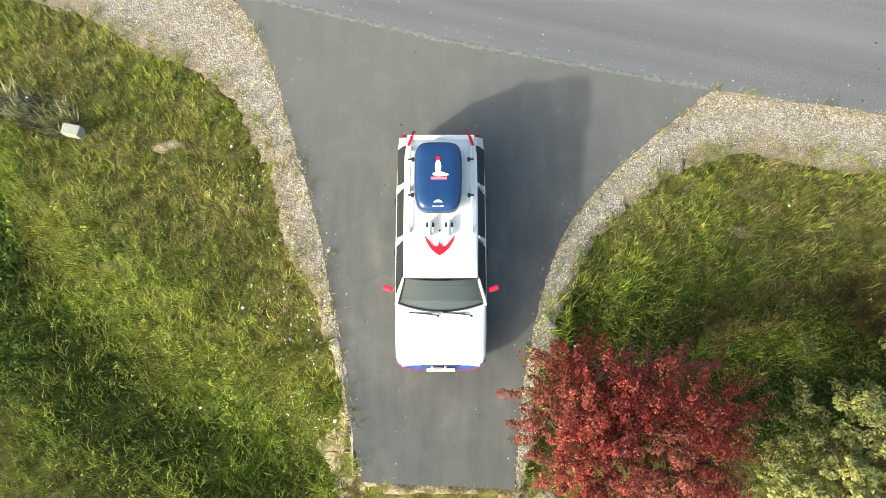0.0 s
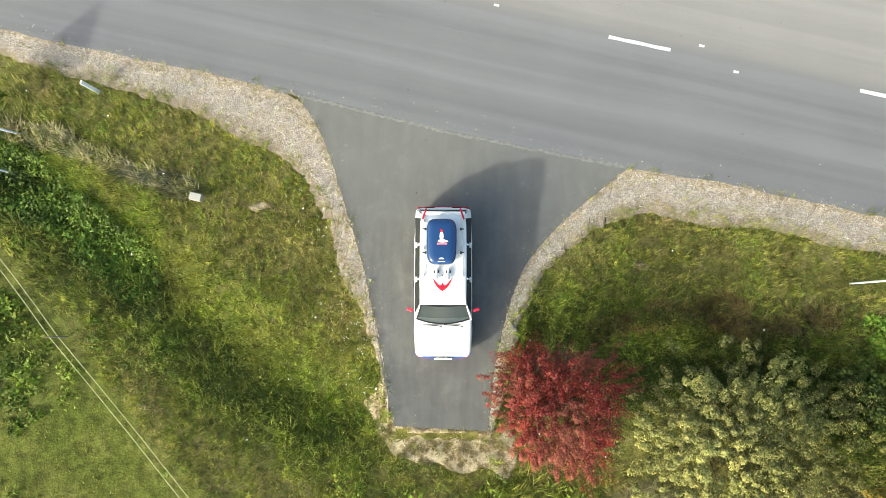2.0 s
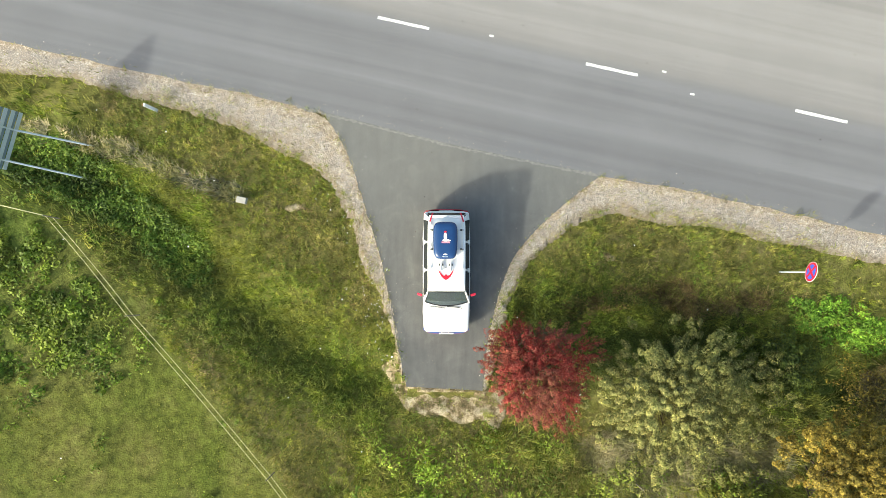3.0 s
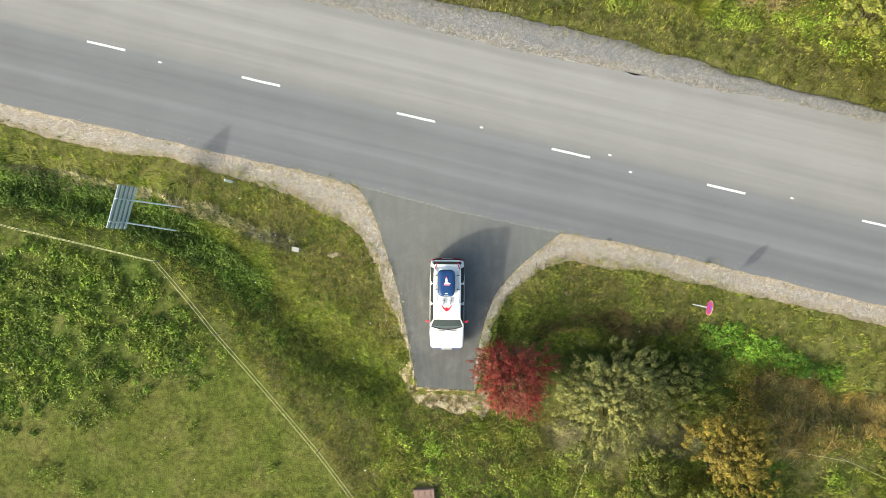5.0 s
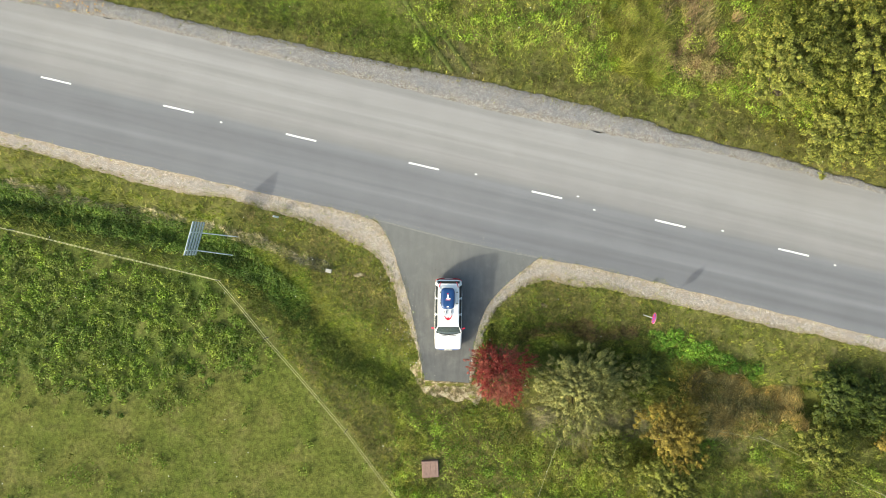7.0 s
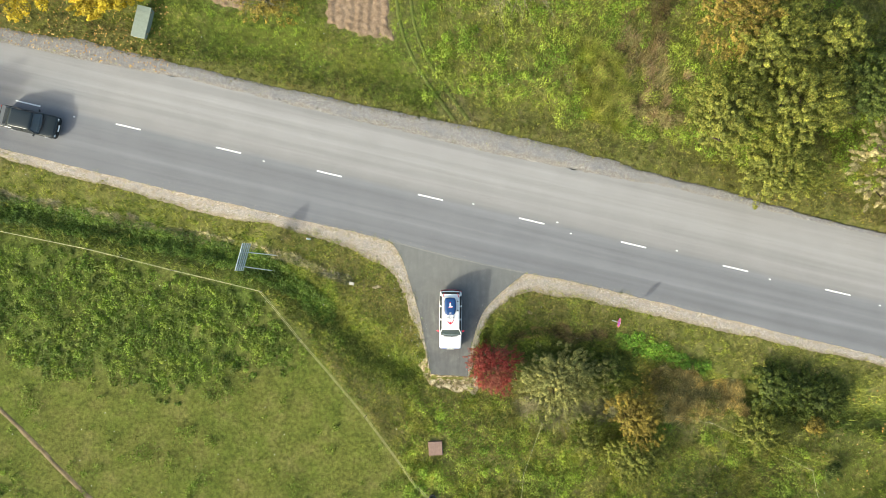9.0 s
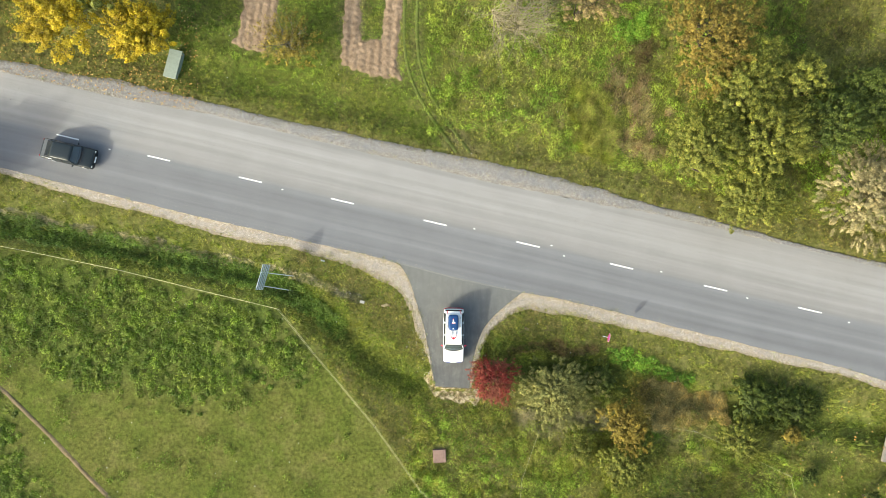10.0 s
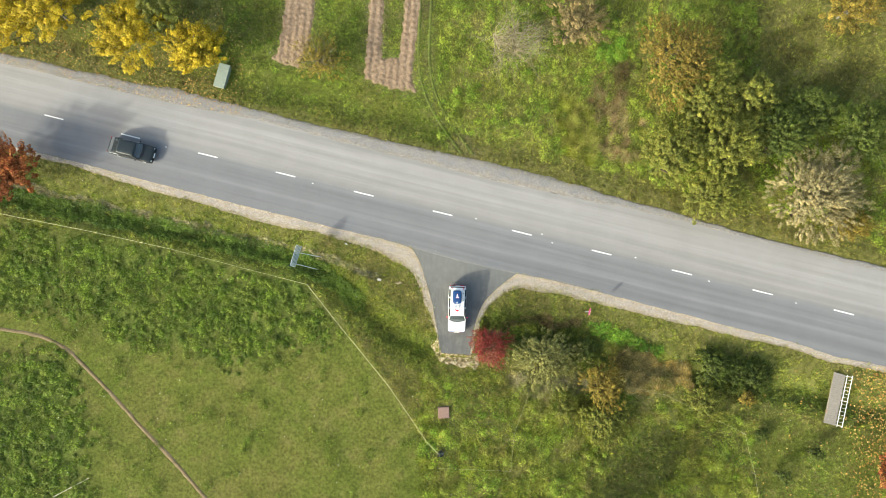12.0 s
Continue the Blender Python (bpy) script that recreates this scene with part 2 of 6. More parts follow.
M_CORE = M_PURE & (np.abs(gv) < 4.45) & (near(DRIVE_W, gx, gy) + 0.2 * creep < 0.45 + 9 * (gx > -2)) & (near(DRIVE_E, gx, gy) < 0.45 + 9 * (gx < 1)) | M_PURE & (gv > 0)
M_HARD = M_PAVED | M_PURE
M_HARD = M_HARD | np.roll(M_HARD, 2, 0) | np.roll(M_HARD, -2, 0) | np.roll(M_HARD, 2, 1) | np.roll(M_HARD, -2, 1)
wx, wy = gx + 0.6 * waves(gx, gy, 1.1, 3), gy + 0.6 * waves(gx, gy, 1.1, 5)
M_WEEDS = inside(WEEDS_A, wx, wy) | inside(WEEDS_B, wx, wy)
M_LAWN = inside(LAWN, wx, wy)
M_PLOT = (inside(PLOT_A, gx, gy) | inside(PLOT_B, gx, gy)) & ~inside(PLOT_HOLE, gx, gy)
M_SAND = inside(SAND, gx + 0.15 * waves(gx, gy, 4, 8), gy + 0.15 * waves(gx, gy, 4, 9))
M_DIRT = near(DIRT, gx, gy) < 0.32 + 0.1 * waves(gx, gy, 2, 2)
tr = near(TRACK, gx, gy)
M_TRACK = (np.abs(tr - 0.55) < 0.2) & (gv > 5)
DIST_DITCH = np.minimum(near(DITCH_W, gx, gy), near(DITCH_E, gx, gy))
FENCE = [(-60, 13.6), (-43.4, 10.4), (-36.2, 9.2), (-27.9, 7.6), (-14.6, 4.5), (-11.5, 0.9), (-6.4, -4.9), (-2.6, -10.0), (-1.4, -11.2)]
FIELD = FENCE + [(-1.4, -60), (-90, -60), (-90, 13.6)]
M_FIELD = inside(FIELD, gx, gy) & ~M_WEEDS
M_MOWN = (gv > 6.3 + 0.3 * waves(gx, gy, 0.9, 19)) & (gx < -1.5 + 0.4 * waves(gx, gy, 0.9, 20)) & (gx > -25 + waves(gx, gy, 0.5, 21)) & ~M_PLOT


def pick(mask, x, y):
    i = np.clip(((np.asarray(y) - Y0) / RES).astype(int), 0, mask.shape[0] - 1)
    j = np.clip(((np.asarray(x) - X0) / RES).astype(int), 0, mask.shape[1] - 1)
    return mask[i, j]


def ground_z(x, y):
    """The height of the ground."""
    x, y = np.asarray(x, float), np.asarray(y, float)
    u, v = road_uv(x, y)
    away = np.maximum(np.maximum(edge(S_EDGE, u) - v, v - edge(N_EDGE, u)), -1)
    hard = pick(M_HARD, x, y) & (np.abs(x) < 60) & (np.abs(y) < 38)
    z = -0.16 * np.clip((away - 1.0) / 2.5, 0, 1) + 0.05 * waves(x, y, 0.5, 11) * np.clip(away / 4, 0, 1)
    d = np.minimum(near(DITCH_W, x, y), near(DITCH_E, x, y))
    z = z - 0.75 * np.exp(-(d / 1.15) ** 2) * np.clip(away / 2, 0, 1)
    z = np.where((v > 7) & (v < 10), z - 0.2 * np.sin((v - 7) / 3 * math.pi), z)
    return np.where((away <= 0.6) | hard, -0.09, z - 0.055)


# ---- mesh helpers ----


def mesh_np(name, verts, faces, tone=None):
    """A mesh from arrays: verts n x 3, faces m x k; tone: a shade for each vertex, by plant."""
    me = bpy.data.meshes.new(name)
    verts, faces = np.asarray(verts, np.float32), np.asarray(faces, np.int32)
    k = faces.shape[1]
    me.vertices.add(len(verts))
    me.vertices.foreach_set("co", verts.ravel())
    me.loops.add(faces.size)
    me.loops.foreach_set("vertex_index", faces.ravel())
    me.polygons.add(len(faces))
    me.polygons.foreach_set("loop_start", np.arange(0, faces.size, k, dtype=np.int32))
    if tone is not None:
        me.attributes.new("tone", "FLOAT", "POINT").data.foreach_set("value", np.asarray(tone, np.float32))
    me.update(calc_edges=True)
    return me


def link(name, me, material, parent=None, label="", flat=True):
    ob = new(name, me)
    me.materials.append(material)
    if not flat:
        me.polygons.foreach_set("use_smooth", np.ones(len(me.polygons), bool))
    if parent:
        ob.parent = parent
    return tagged(ob, label)


def part(name, bm, material, parent, label="", round_off=False):
    """One bmesh as one mesh object under a thing."""
    me = bpy.data.meshes.new(name)
    bmesh.ops.recalc_face_normals(bm, faces=bm.faces)
    bm.to_mesh(me)
    bm.free()
    if round_off:
        me.polygons.foreach_set("use_smooth", np.ones(len(me.polygons), bool))
    return link(name, me, material, parent, label)


def root(name, x, y, z, turn, label, category, group=""):
    e = new(name)
    e.matrix_world = pose(x, y, z, 0, 0, turn)
    e.empty_display_size = 0.1
    return tagged(e, label, category, group)


def box(bm, sx, sy, sz, m=None, bevel=0.0):
    """A box of full sizes, bevelled, at a pose."""
    r = bmesh.ops.create_cube(bm, size=1.0, matrix=(m or Matrix()) @ Matrix.Diagonal((sx, sy, sz, 1)))
    if bevel:
        es = {e for v in r["verts"] for e in v.link_edges}
        bmesh.ops.bevel(bm, geom=list(es), offset=bevel, segments=2, profile=0.6, affect="EDGES")
    return bm


def rod(bm, a, b, r0, r1=None, sides=8):
    """A round bar from a to b."""
    a, b = Vector(a), Vector(b)
    m = Matrix.Translation((a + b) / 2) @ (b - a).to_track_quat("Z", "Y").to_matrix().to_4x4()
    bmesh.ops.create_cone(bm, cap_ends=True, segments=sides, radius1=r0, radius2=r0 if r1 is None else r1, depth=(b - a).length, matrix=m)
    return bm


def slab(outline, z, depth):
    """A sheet of ground with a skirt."""
    bm = bmesh.new()
    vs = [bm.verts.new((x, y, z)) for x, y in outline]
    f = bm.faces.new(vs)
    if f.normal.z < 0 or f.calc_area() and sum((a[0] * b[1] - b[0] * a[1]) for a, b in zip(outline, outline[1:] + outline[:1])) < 0:
        f.normal_flip()
    low = [bm.verts.new((x, y, z - depth)) for x, y in outline]
    n = len(vs)
    for i in range(n):
        bm.faces.new((vs[i], vs[(i + 1) % n], low[(i + 1) % n], low[i]))
    bmesh.ops.triangulate(bm, faces=[f])
    return bm

# ---- materials of the setting ----


def turf_material():
    n = Nodes("turf", 0.95, 0, 0.1)
    z = n.attr("zone")
    zc = n.t.nodes.new("ShaderNodeSeparateColor")
    n.put(z.outputs["Color"], zc.inputs[0])
    big, mid, fine = n.noise(0.16, 5.0), n.noise(1.3, 6.0, rough=0.65), n.noise(14.0, 5.0, rough=0.7)
    verge = n.ramp(mid, (0.3, (0.085, 0.095, 0.022)), (0.5, (0.135, 0.140, 0.035)), (0.7, (0.20, 0.175, 0.075)))
    weeds = n.ramp(mid, (0.3, (0.060, 0.085, 0.016)), (0.6, (0.105, 0.140, 0.026)), (0.75, (0.150, 0.135, 0.050)))
    field = n.ramp(n.noise(0.55, 7.0, rough=0.7), (0.32, (0.072, 0.094, 0.016)), (0.5, (0.100, 0.120, 0.022)), (0.68, (0.138, 0.135, 0.040)))
    soil = n.ramp(mid, (0.3, (0.12, 0.085, 0.055)), (0.7, (0.24, 0.18, 0.125)))
    c = n.mix(zc.outputs[1], verge, weeds)
    c = n.mix(zc.outputs[2], c, field)
    c = n.mix(n.ramp(big, (0.4, 0.0), (0.65, 0.6)), c, n.mix(0.5, c, (0.18, 0.14, 0.05)))
    c = n.mix(zc.outputs[0], c, soil)
    c = n.mix(1.0, c, n.ramp(n.noise(3.6, 5.0, rough=0.65), (0.34, 0.62), (0.66, 1.4)), "MULTIPLY")
    c = n.mix(1.0, c, n.ramp(fine, (0.25, 0.55), (0.7, 1.3)), "MULTIPLY")
    return n.done(c, fine, 0.9, 0.06)


def asphalt_material():
    """The road: a dark patched lane and a pale dusty one, both worn along the wheels."""
    n = Nodes("worn_asphalt", 0.88, 0, 0.25)
    p = n.local()
    v = n.axis(p, 1)
    wob = n.noise(0.22, 3.0, n.scaled(p, 0.25, 1.0))
    vv = n.math("ADD", v, n.math("MULTIPLY", n.math("SUBTRACT", wob, 0.5), 0.7))
    f = n.math("MULTIPLY_ADD", vv, 0.1)
    f.node.inputs[2].default_value = 0.5
    g = [(0.06, 0.185), (0.13, 0.165), (0.19, 0.150), (0.25, 0.162), (0.275, 0.190), (0.315, 0.163), (0.40, 0.168), (0.43, 0.160), (0.49, 0.182), (0.53, 0.202), (0.575, 0.222),
         (0.61, 0.240), (0.65, 0.220), (0.70, 0.238), (0.75, 0.256), (0.80, 0.237), (0.86, 0.250), (0.93, 0.226)]
    base = n.ramp(f, *[(a, (b * (0.985 + 0.085 * (a > 0.5)), b * (0.985 + 0.045 * (a > 0.5)), b * (1.045 - 0.03 * (a > 0.5)))) for a, b in g])
    streak = n.noise(1.0, 6.0, n.scaled(p, 0.03, 2.0), 0.6)
    stain = n.noise(0.35, 5.0, p, 0.6)
    grain = n.noise(95.0, 2.0, p)
    stones = n.cells(70.0, p)
    c = n.mix(1.0, base, n.ramp(streak, (0.30, 0.88), (0.70, 1.10)), "MULTIPLY")
    c = n.mix(1.0, c, n.ramp(stain, (0.3, 0.95), (0.7, 1.05)), "MULTIPLY")
    c = n.mix(1.0, c, n.ramp(grain, (0.3, 0.82), (0.7, 1.18)), "MULTIPLY")
    # coarse chippings show in worn stretches
    worn = n.ramp(n.noise(0.5, 4.0, n.scaled(p, 0.3, 1.6), 0.6), (0.42, 0.15), (0.6, 1.0))
    chips = n.ramp(n.noise(26.0, 3.0, p, 0.75), (0.36, 0.82), (0.5, 0.99), (0.64, 1.2))
    c = n.mix(worn, c, n.mix(1.0, c, chips, "MULTIPLY"))
    return n.done(c, stones, 0.35, 0.006)


def drive_material():
    """Fresh asphalt, laid in two passes, with dust swept along it."""
    n = Nodes("fresh_asphalt", 0.8, 0, 0.35)
    p = n.pos()
    mid, fine = n.noise(1.3, 7.0, p, 0.62, 0.6), n.noise(110.0, 2.0, p)
    drag = n.noise(1.6, 4.0, n.scaled(p, 2.2, 0.35))
    c = n.ramp(mid, (0.30, (0.090, 0.090, 0.089)), (0.52, (0.106, 0.106, 0.104)), (0.70, (0.134, 0.132, 0.126)))
    c = n.mix(1.0, c, n.ramp(drag, (0.3, 0.9), (0.75, 1.2)), "MULTIPLY")
    # dustier towards the road
    far = n.math("MULTIPLY_ADD", n.axis(p, 1), 0.14)
    far.node.inputs[2].default_value = -0.45
    c = n.mix(n.math("MULTIPLY", n.ramp(far, (0.0, 0.0), (0.45, 1.0)), 0.45), c, (0.19, 0.188, 0.175))
    spots = n.ramp(n.cells(1.1, p), (0.035, 1.0), (0.075, 0.0))
    blot = n.math("MULTIPLY", spots, n.ramp(n.noise(7.0, 3.0, p), (0.45, 0.0), (0.6, 0.55)))
    c = n.mix(blot, c, (0.24, 0.24, 0.235))
    c = n.mix(1.0, c, n.ramp(fine, (0.3, 0.82), (0.7, 1.15)), "MULTIPLY")
    return n.done(c, n.cells(80.0, p), 0.3, 0.004)


def gravel_material(name, warm=1.0, level=1.0):
    n = Nodes(name, 0.92, 0, 0.2)
    p = n.pos()
    cell = n.cells(31.0, p, "Color")
    tone = n.axis(cell, 0)
    c = n.ramp(tone, (0.0, (0.27, 0.215, 0.155)), (0.4, (0.45, 0.375, 0.28)), (0.75, (0.63, 0.55, 0.44)), (1.0, (0.82, 0.77, 0.69)))
    d = n.cells(31.0, p)
    c = n.mix(1.0, c, n.ramp(d, (0.35, 1.0), (0.75, 0.55)), "MULTIPLY")
    c = n.mix(1.0, c, n.ramp(n.noise(5.0, 5.0, p, 0.7), (0.32, 0.58), (0.52, 0.97), (0.68, 1.30)), "MULTIPLY")
    c = n.mix(n.ramp(n.noise(1.4, 4.0, p, 0.6), (0.47, 0.0), (0.62, 0.6 * warm)), c, n.mix(0.55, c, (0.35, 0.27, 0.195)))
    big = n.noise(0.8, 5.0, p, 0.65)
    c = n.mix(n.ramp(big, (0.47, 0.0), (0.66, 0.75 - 0.2 * warm)), c, n.mix(0.55, c, (0.20, 0.20, 0.205)))
    rim = n.math("ADD", n.attr("rim").outputs["Fac"], n.math("MULTIPLY", n.math("SUBTRACT", n.noise(1.9, 6.0, p, 0.7), 0.5), 1.1))
    c = n.mix(n.math("MULTIPLY", n.ramp(n.attr("rim").outputs["Fac"], (0.08, 0.7), (0.22, 0.0)), warm), c, n.mix(0.4, c, (0.36, 0.28, 0.17)))
    c = n.mix(n.ramp(rim, (0.24, 0.0), (0.46, 0.55), (0.8, 0.35)), c, n.mix(0.7, c, (0.27, 0.27, 0.28)))
    c = n.mix(n.ramp(rim, (0.78, 0.0), (1.0, 0.35 + 0.5 * warm)), c, n.mix(0.35, (0.16, 0.125, 0.075), c))
    c = n.mix(n.ramp(n.noise(2.1, 5.0, p), (0.55, 0.0), (0.7, 0.6 * warm)), c, (0.30, 0.235, 0.155))
    c = n.mix(1.0, c, (level * (0.82 + 0.19 * warm), level * (0.87 + 0.115 * warm), level * (0.98 - 0.01 * warm)), "MULTIPLY")
    return n.done(c, d, 0.9, 0.02)


def sand_material():
    n = Nodes("sandy_fill", 0.95, 0, 0.1)
    p = n.pos()
    c = n.ramp(n.noise(2.6, 7.0, p, 0.72), (0.34, (0.085, 0.085, 0.035)), (0.46, (0.19, 0.145, 0.08)), (0.56, (0.46, 0.38, 0.25)), (0.68, (0.60, 0.53, 0.39)))
    c = n.mix(1.0, c, n.ramp(n.noise(26.0, 4.0, p, 0.7), (0.3, 0.55), (0.7, 1.3)), "MULTIPLY")
    return n.done(c, n.noise(18.0, 5.0, p, 0.7), 0.9, 0.05)


def soil_material(name, a, b):
    n = Nodes(name, 0.95, 0, 0.1)
    p = n.pos()
    c = n.ramp(n.noise(2.4, 6.0, p, 0.7), (0.3, a), (0.7, b))
    c = n.mix(1.0, c, n.ramp(n.noise(26.0, 4.0, p, 0.7), (0.3, 0.6), (0.7, 1.3)), "MULTIPLY")
    return n.done(c, n.noise(18.0, 5.0, p, 0.7), 0.9, 0.05)


TURF, ASPHALT, FRESH = turf_material(), asphalt_material(), drive_material()
GRAVEL_M, GREY_GRAVEL = gravel_material("limestone_gravel", 1.0, 1.0), gravel_material("grey_gravel", 0.12, 0.80)
SOIL = soil_material("dug_soil", (0.165, 0.112, 0.070), (0.33, 0.240, 0.165))
PATH_M = soil_material("trodden_path", (0.13, 0.10, 0.055), (0.24, 0.18, 0.115))
SAND_M = sand_material()
PAINT_LINE = Nodes("road_paint", 0.7, 0, 0.3)
PAINT_LINE = PAINT_LINE.done(PAINT_LINE.mix(1.0, (0.80, 0.80, 0.78), PAINT_LINE.ramp(PAINT_LINE.noise(22.0, 4.0), (0.3, 0.78), (0.55, 1.0)), "MULTIPLY"))

# ---- ground, road, driveway, shoulders ----


def build_ground():
    def ticks(a, b, step):
        inner = list(np.arange(a, b + 1e-6, step))
        out, d = [], step
        while sum(out) < 1500:
            d *= 1.35
            out.append(d)
        cum = np.cumsum(out)
        return np.array([a - c for c in cum[::-1]] + inner + [inner[-1] + c for c in cum])
    xs, ys = ticks(-52, 48, 0.45), ticks(-22, 44, 0.45)
    x, y = np.meshgrid(xs, ys)
    z = ground_z(x, y)
    w, h = len(xs), len(ys)
    i = np.arange(w * h).reshape(h, w)
    faces = np.stack([i[:-1, :-1], i[:-1, 1:], i[1:, 1:], i[1:, :-1]], -1).reshape(-1, 4)
    me = mesh_np("ground", np.stack([x, y, z], -1).reshape(-1, 3), faces)
    zone = np.zeros((h, w, 4), np.float32)
    soil = pick(M_PLOT | M_TRACK, x, y) * 0.7
    weeds = np.maximum(pick(M_WEEDS, x, y) * 1.0, np.exp(-(np.minimum(near(DITCH_W, x, y), near(DITCH_E, x, y)) / 1.6) ** 2))
    field = (pick(M_FIELD, x, y) | pick(M_LAWN, x, y) | pick(M_MOWN, x, y)) * 1.0
    for k, m in enumerate((soil, weeds, field)):
        m = m.astype(np.float32)
        for _ in range(2 if k == 0 else 7):
            m = (m + np.roll(m, 1, 0) + np.roll(m, -1, 0) + np.roll(m, 1, 1) + np.roll(m, -1, 1)) / 5
        zone[..., k] = m
    zone[..., 3] = 1
    a = me.color_attributes.new("zone", "FLOAT_COLOR", "POINT")
    a.data.foreach_set("color", zone.ravel())
    ob = link("ground", me, TURF, flat=False)
    tagged(ob, "uneven grassy ground with ditches and weeds", "ground", kind="structure")


def build_road():
    us = [-900, -300, -120, -80] + list(np.arange(-60, 60, 0.5)) + [80, 120, 300, 900]
    jag = random.Random(7)
    outline = [(u, float(edge(S_EDGE, u)) + jag.uniform(-0.04, 0.04)) for u in us] + [(u, float(edge(N_EDGE, u)) + jag.uniform(-0.06, 0.06)) for u in reversed(us)]
    ob = part("road", slab(outline, 0.0, 0.12), ASPHALT, None)
    ob.matrix_world = pose(C0.x, C0.y, 0, 0, 0, ROAD_TURN)
    tagged(ob, "worn two-lane asphalt road, one lane pale with dust", "road", kind="structure")
    line = []
    for k in range(-8, 9):
        bm = bmesh.new()
        u0 = 5.32 + 8.0 * k - 0.04
        n = 8
        top = []
        for j in range(n + 1):
            for s in (-0.055, 0.055):
                top.append((u0 + 1.98 * j / n, s + jag.uniform(-0.008, 0.008)))
        vs = [bm.verts.new((a, b, 0.005)) for a, b in top]
        for j in range(n):
            bm.faces.new((vs[2 * j], vs[2 * j + 2], vs[2 * j + 3], vs[2 * j + 1]))
        d = part("lane_dash", bm, PAINT_LINE, ob)
        line.append(d)
    bm = bmesh.new()
    for u, v in ((9.4, -0.25), (8.2, 0.35), (-14.9, -0.2), (1.6, 0.25), (-30.0, -0.2), (17.6, 0.3), (25.0, -0.2), (33.6, -0.25)):
        box(bm, 0.16, 0.07, 0.012, pose(u, v, 0.004))
    part("paint_fleck", bm, PAINT_LINE, ob)
    # driveway
    west, east = resample(smooth(DRIVE_W, 1), 90), resample(list(reversed(smooth(DRIVE_E, 1))), 90)
    pts = []
    for k, ((a, b), (c, d)) in enumerate(zip(west, east)):
        row = [(a + (c - a) * t + (jag.uniform(-0.025, 0.025) if t in (0, 1) else 0), b + (d - b) * t + (jag.uniform(-0.02, 0.02) if k == 90 else 0), 0.004) for t in (0, .15, .3, .45, .6, .75, .88, 1)]
        row = [(row[0][0], row[0][1], -0.11)] + row + [(row[-1][0], row[-1][1], -0.11)]
        for x, y, z in row:
            u, v = (float(q) for q in road_uv(x, y))
            pts.append((*at_road(u, min(v, float(edge(S_EDGE, u)) + 0.05)), z))
    pts += [(x, y, -0.11) for x, y, _ in pts[-10:]]
    i = np.arange(92 * 10).reshape(92, 10)
    me = mesh_np("driveway", pts, np.stack([i[:-1, :-1], i[1:, :-1], i[1:, 1:], i[:-1, 1:]], -1).reshape(-1, 4))
    me.polygons.foreach_set("use_smooth", np.zeros(len(me.polygons), bool))
    tagged(link("driveway", me, FRESH), "dark fresh asphalt driveway joining the road", "driveway", kind="structure")
    # dusty seam where driveway and road meet
    bm = bmesh.new()
    top, low = [], []
    for k in range(0, 181):
        u = -4.9 + 11.5 * k / 180
        v = float(edge(S_EDGE, u)) - 0.02
        a, b = at_road(u, v + 0.045 + jag.uniform(-0.04, 0.05)), at_road(u, v - 0.02 - jag.uniform(-0.02, 0.05))
        top.append(bm.verts.new((*a, 0.008)))
        low.append(bm.verts.new((*b, 0.008)))
    for k in range(180):
        bm.faces.new((low[k], low[k + 1], top[k + 1], top[k]))
    n = Nodes("seam_dust", 0.95, 0, 0.1)
    seam = n.done(n.ramp(n.noise(9.0, 5.0), (0.35, (0.165, 0.165, 0.160)), (0.7, (0.25, 0.243, 0.225))))
    tagged(part("seam", bm, seam, None), "line of dust and grit along the asphalt seam", "dust", kind="structure")
    cross = ((0, -.012), (.18, .0), (.36, .004), (.54, .0), (.72, -.002), (.88, -.004), (1.0, -.014), (1.1, -.05))
    for order, runs in enumerate(GRAVEL):
        far_side = order == 2
        pts, rim, pairs = [], [], []
        for inner, outer, n in runs:
            inner, outer = [p for p in inner if abs(p[0]) < 130], [p for p in outer if abs(p[0]) < 130]
            pairs += list(zip(resample(inner, n), resample(outer, n)))[1 if pairs else 0:]
        n = len(pairs) - 1
        for (a, b), (c, d) in pairs:
            for t, zz in cross:
                pts.append((a + (c - a) * t + (jag.uniform(-.03, .03) if t else 0), b + (d - b) * t + (jag.uniform(-.03, .03) if t else 0), zz + jag.uniform(-.004, .004)))
                rim.append(t)
        k = len(cross)
        i = np.arange((n + 1) * k).reshape(n + 1, k)
        me = mesh_np("gravel_verge", pts, np.stack([i[:-1, :-1], i[1:, :-1], i[1:, 1:], i[:-1, 1:]], -1).reshape(-1, 4))
        me.attributes.new("rim", "FLOAT", "POINT").data.foreach_set("value", np.array(rim, np.float32))
        ob = link("gravel_verge", me, GREY_GRAVEL if far_side else GRAVEL_M)
        tagged(ob, "grey gravel shoulder" if far_side else "pale limestone gravel shoulder", "gravel", kind="structure")


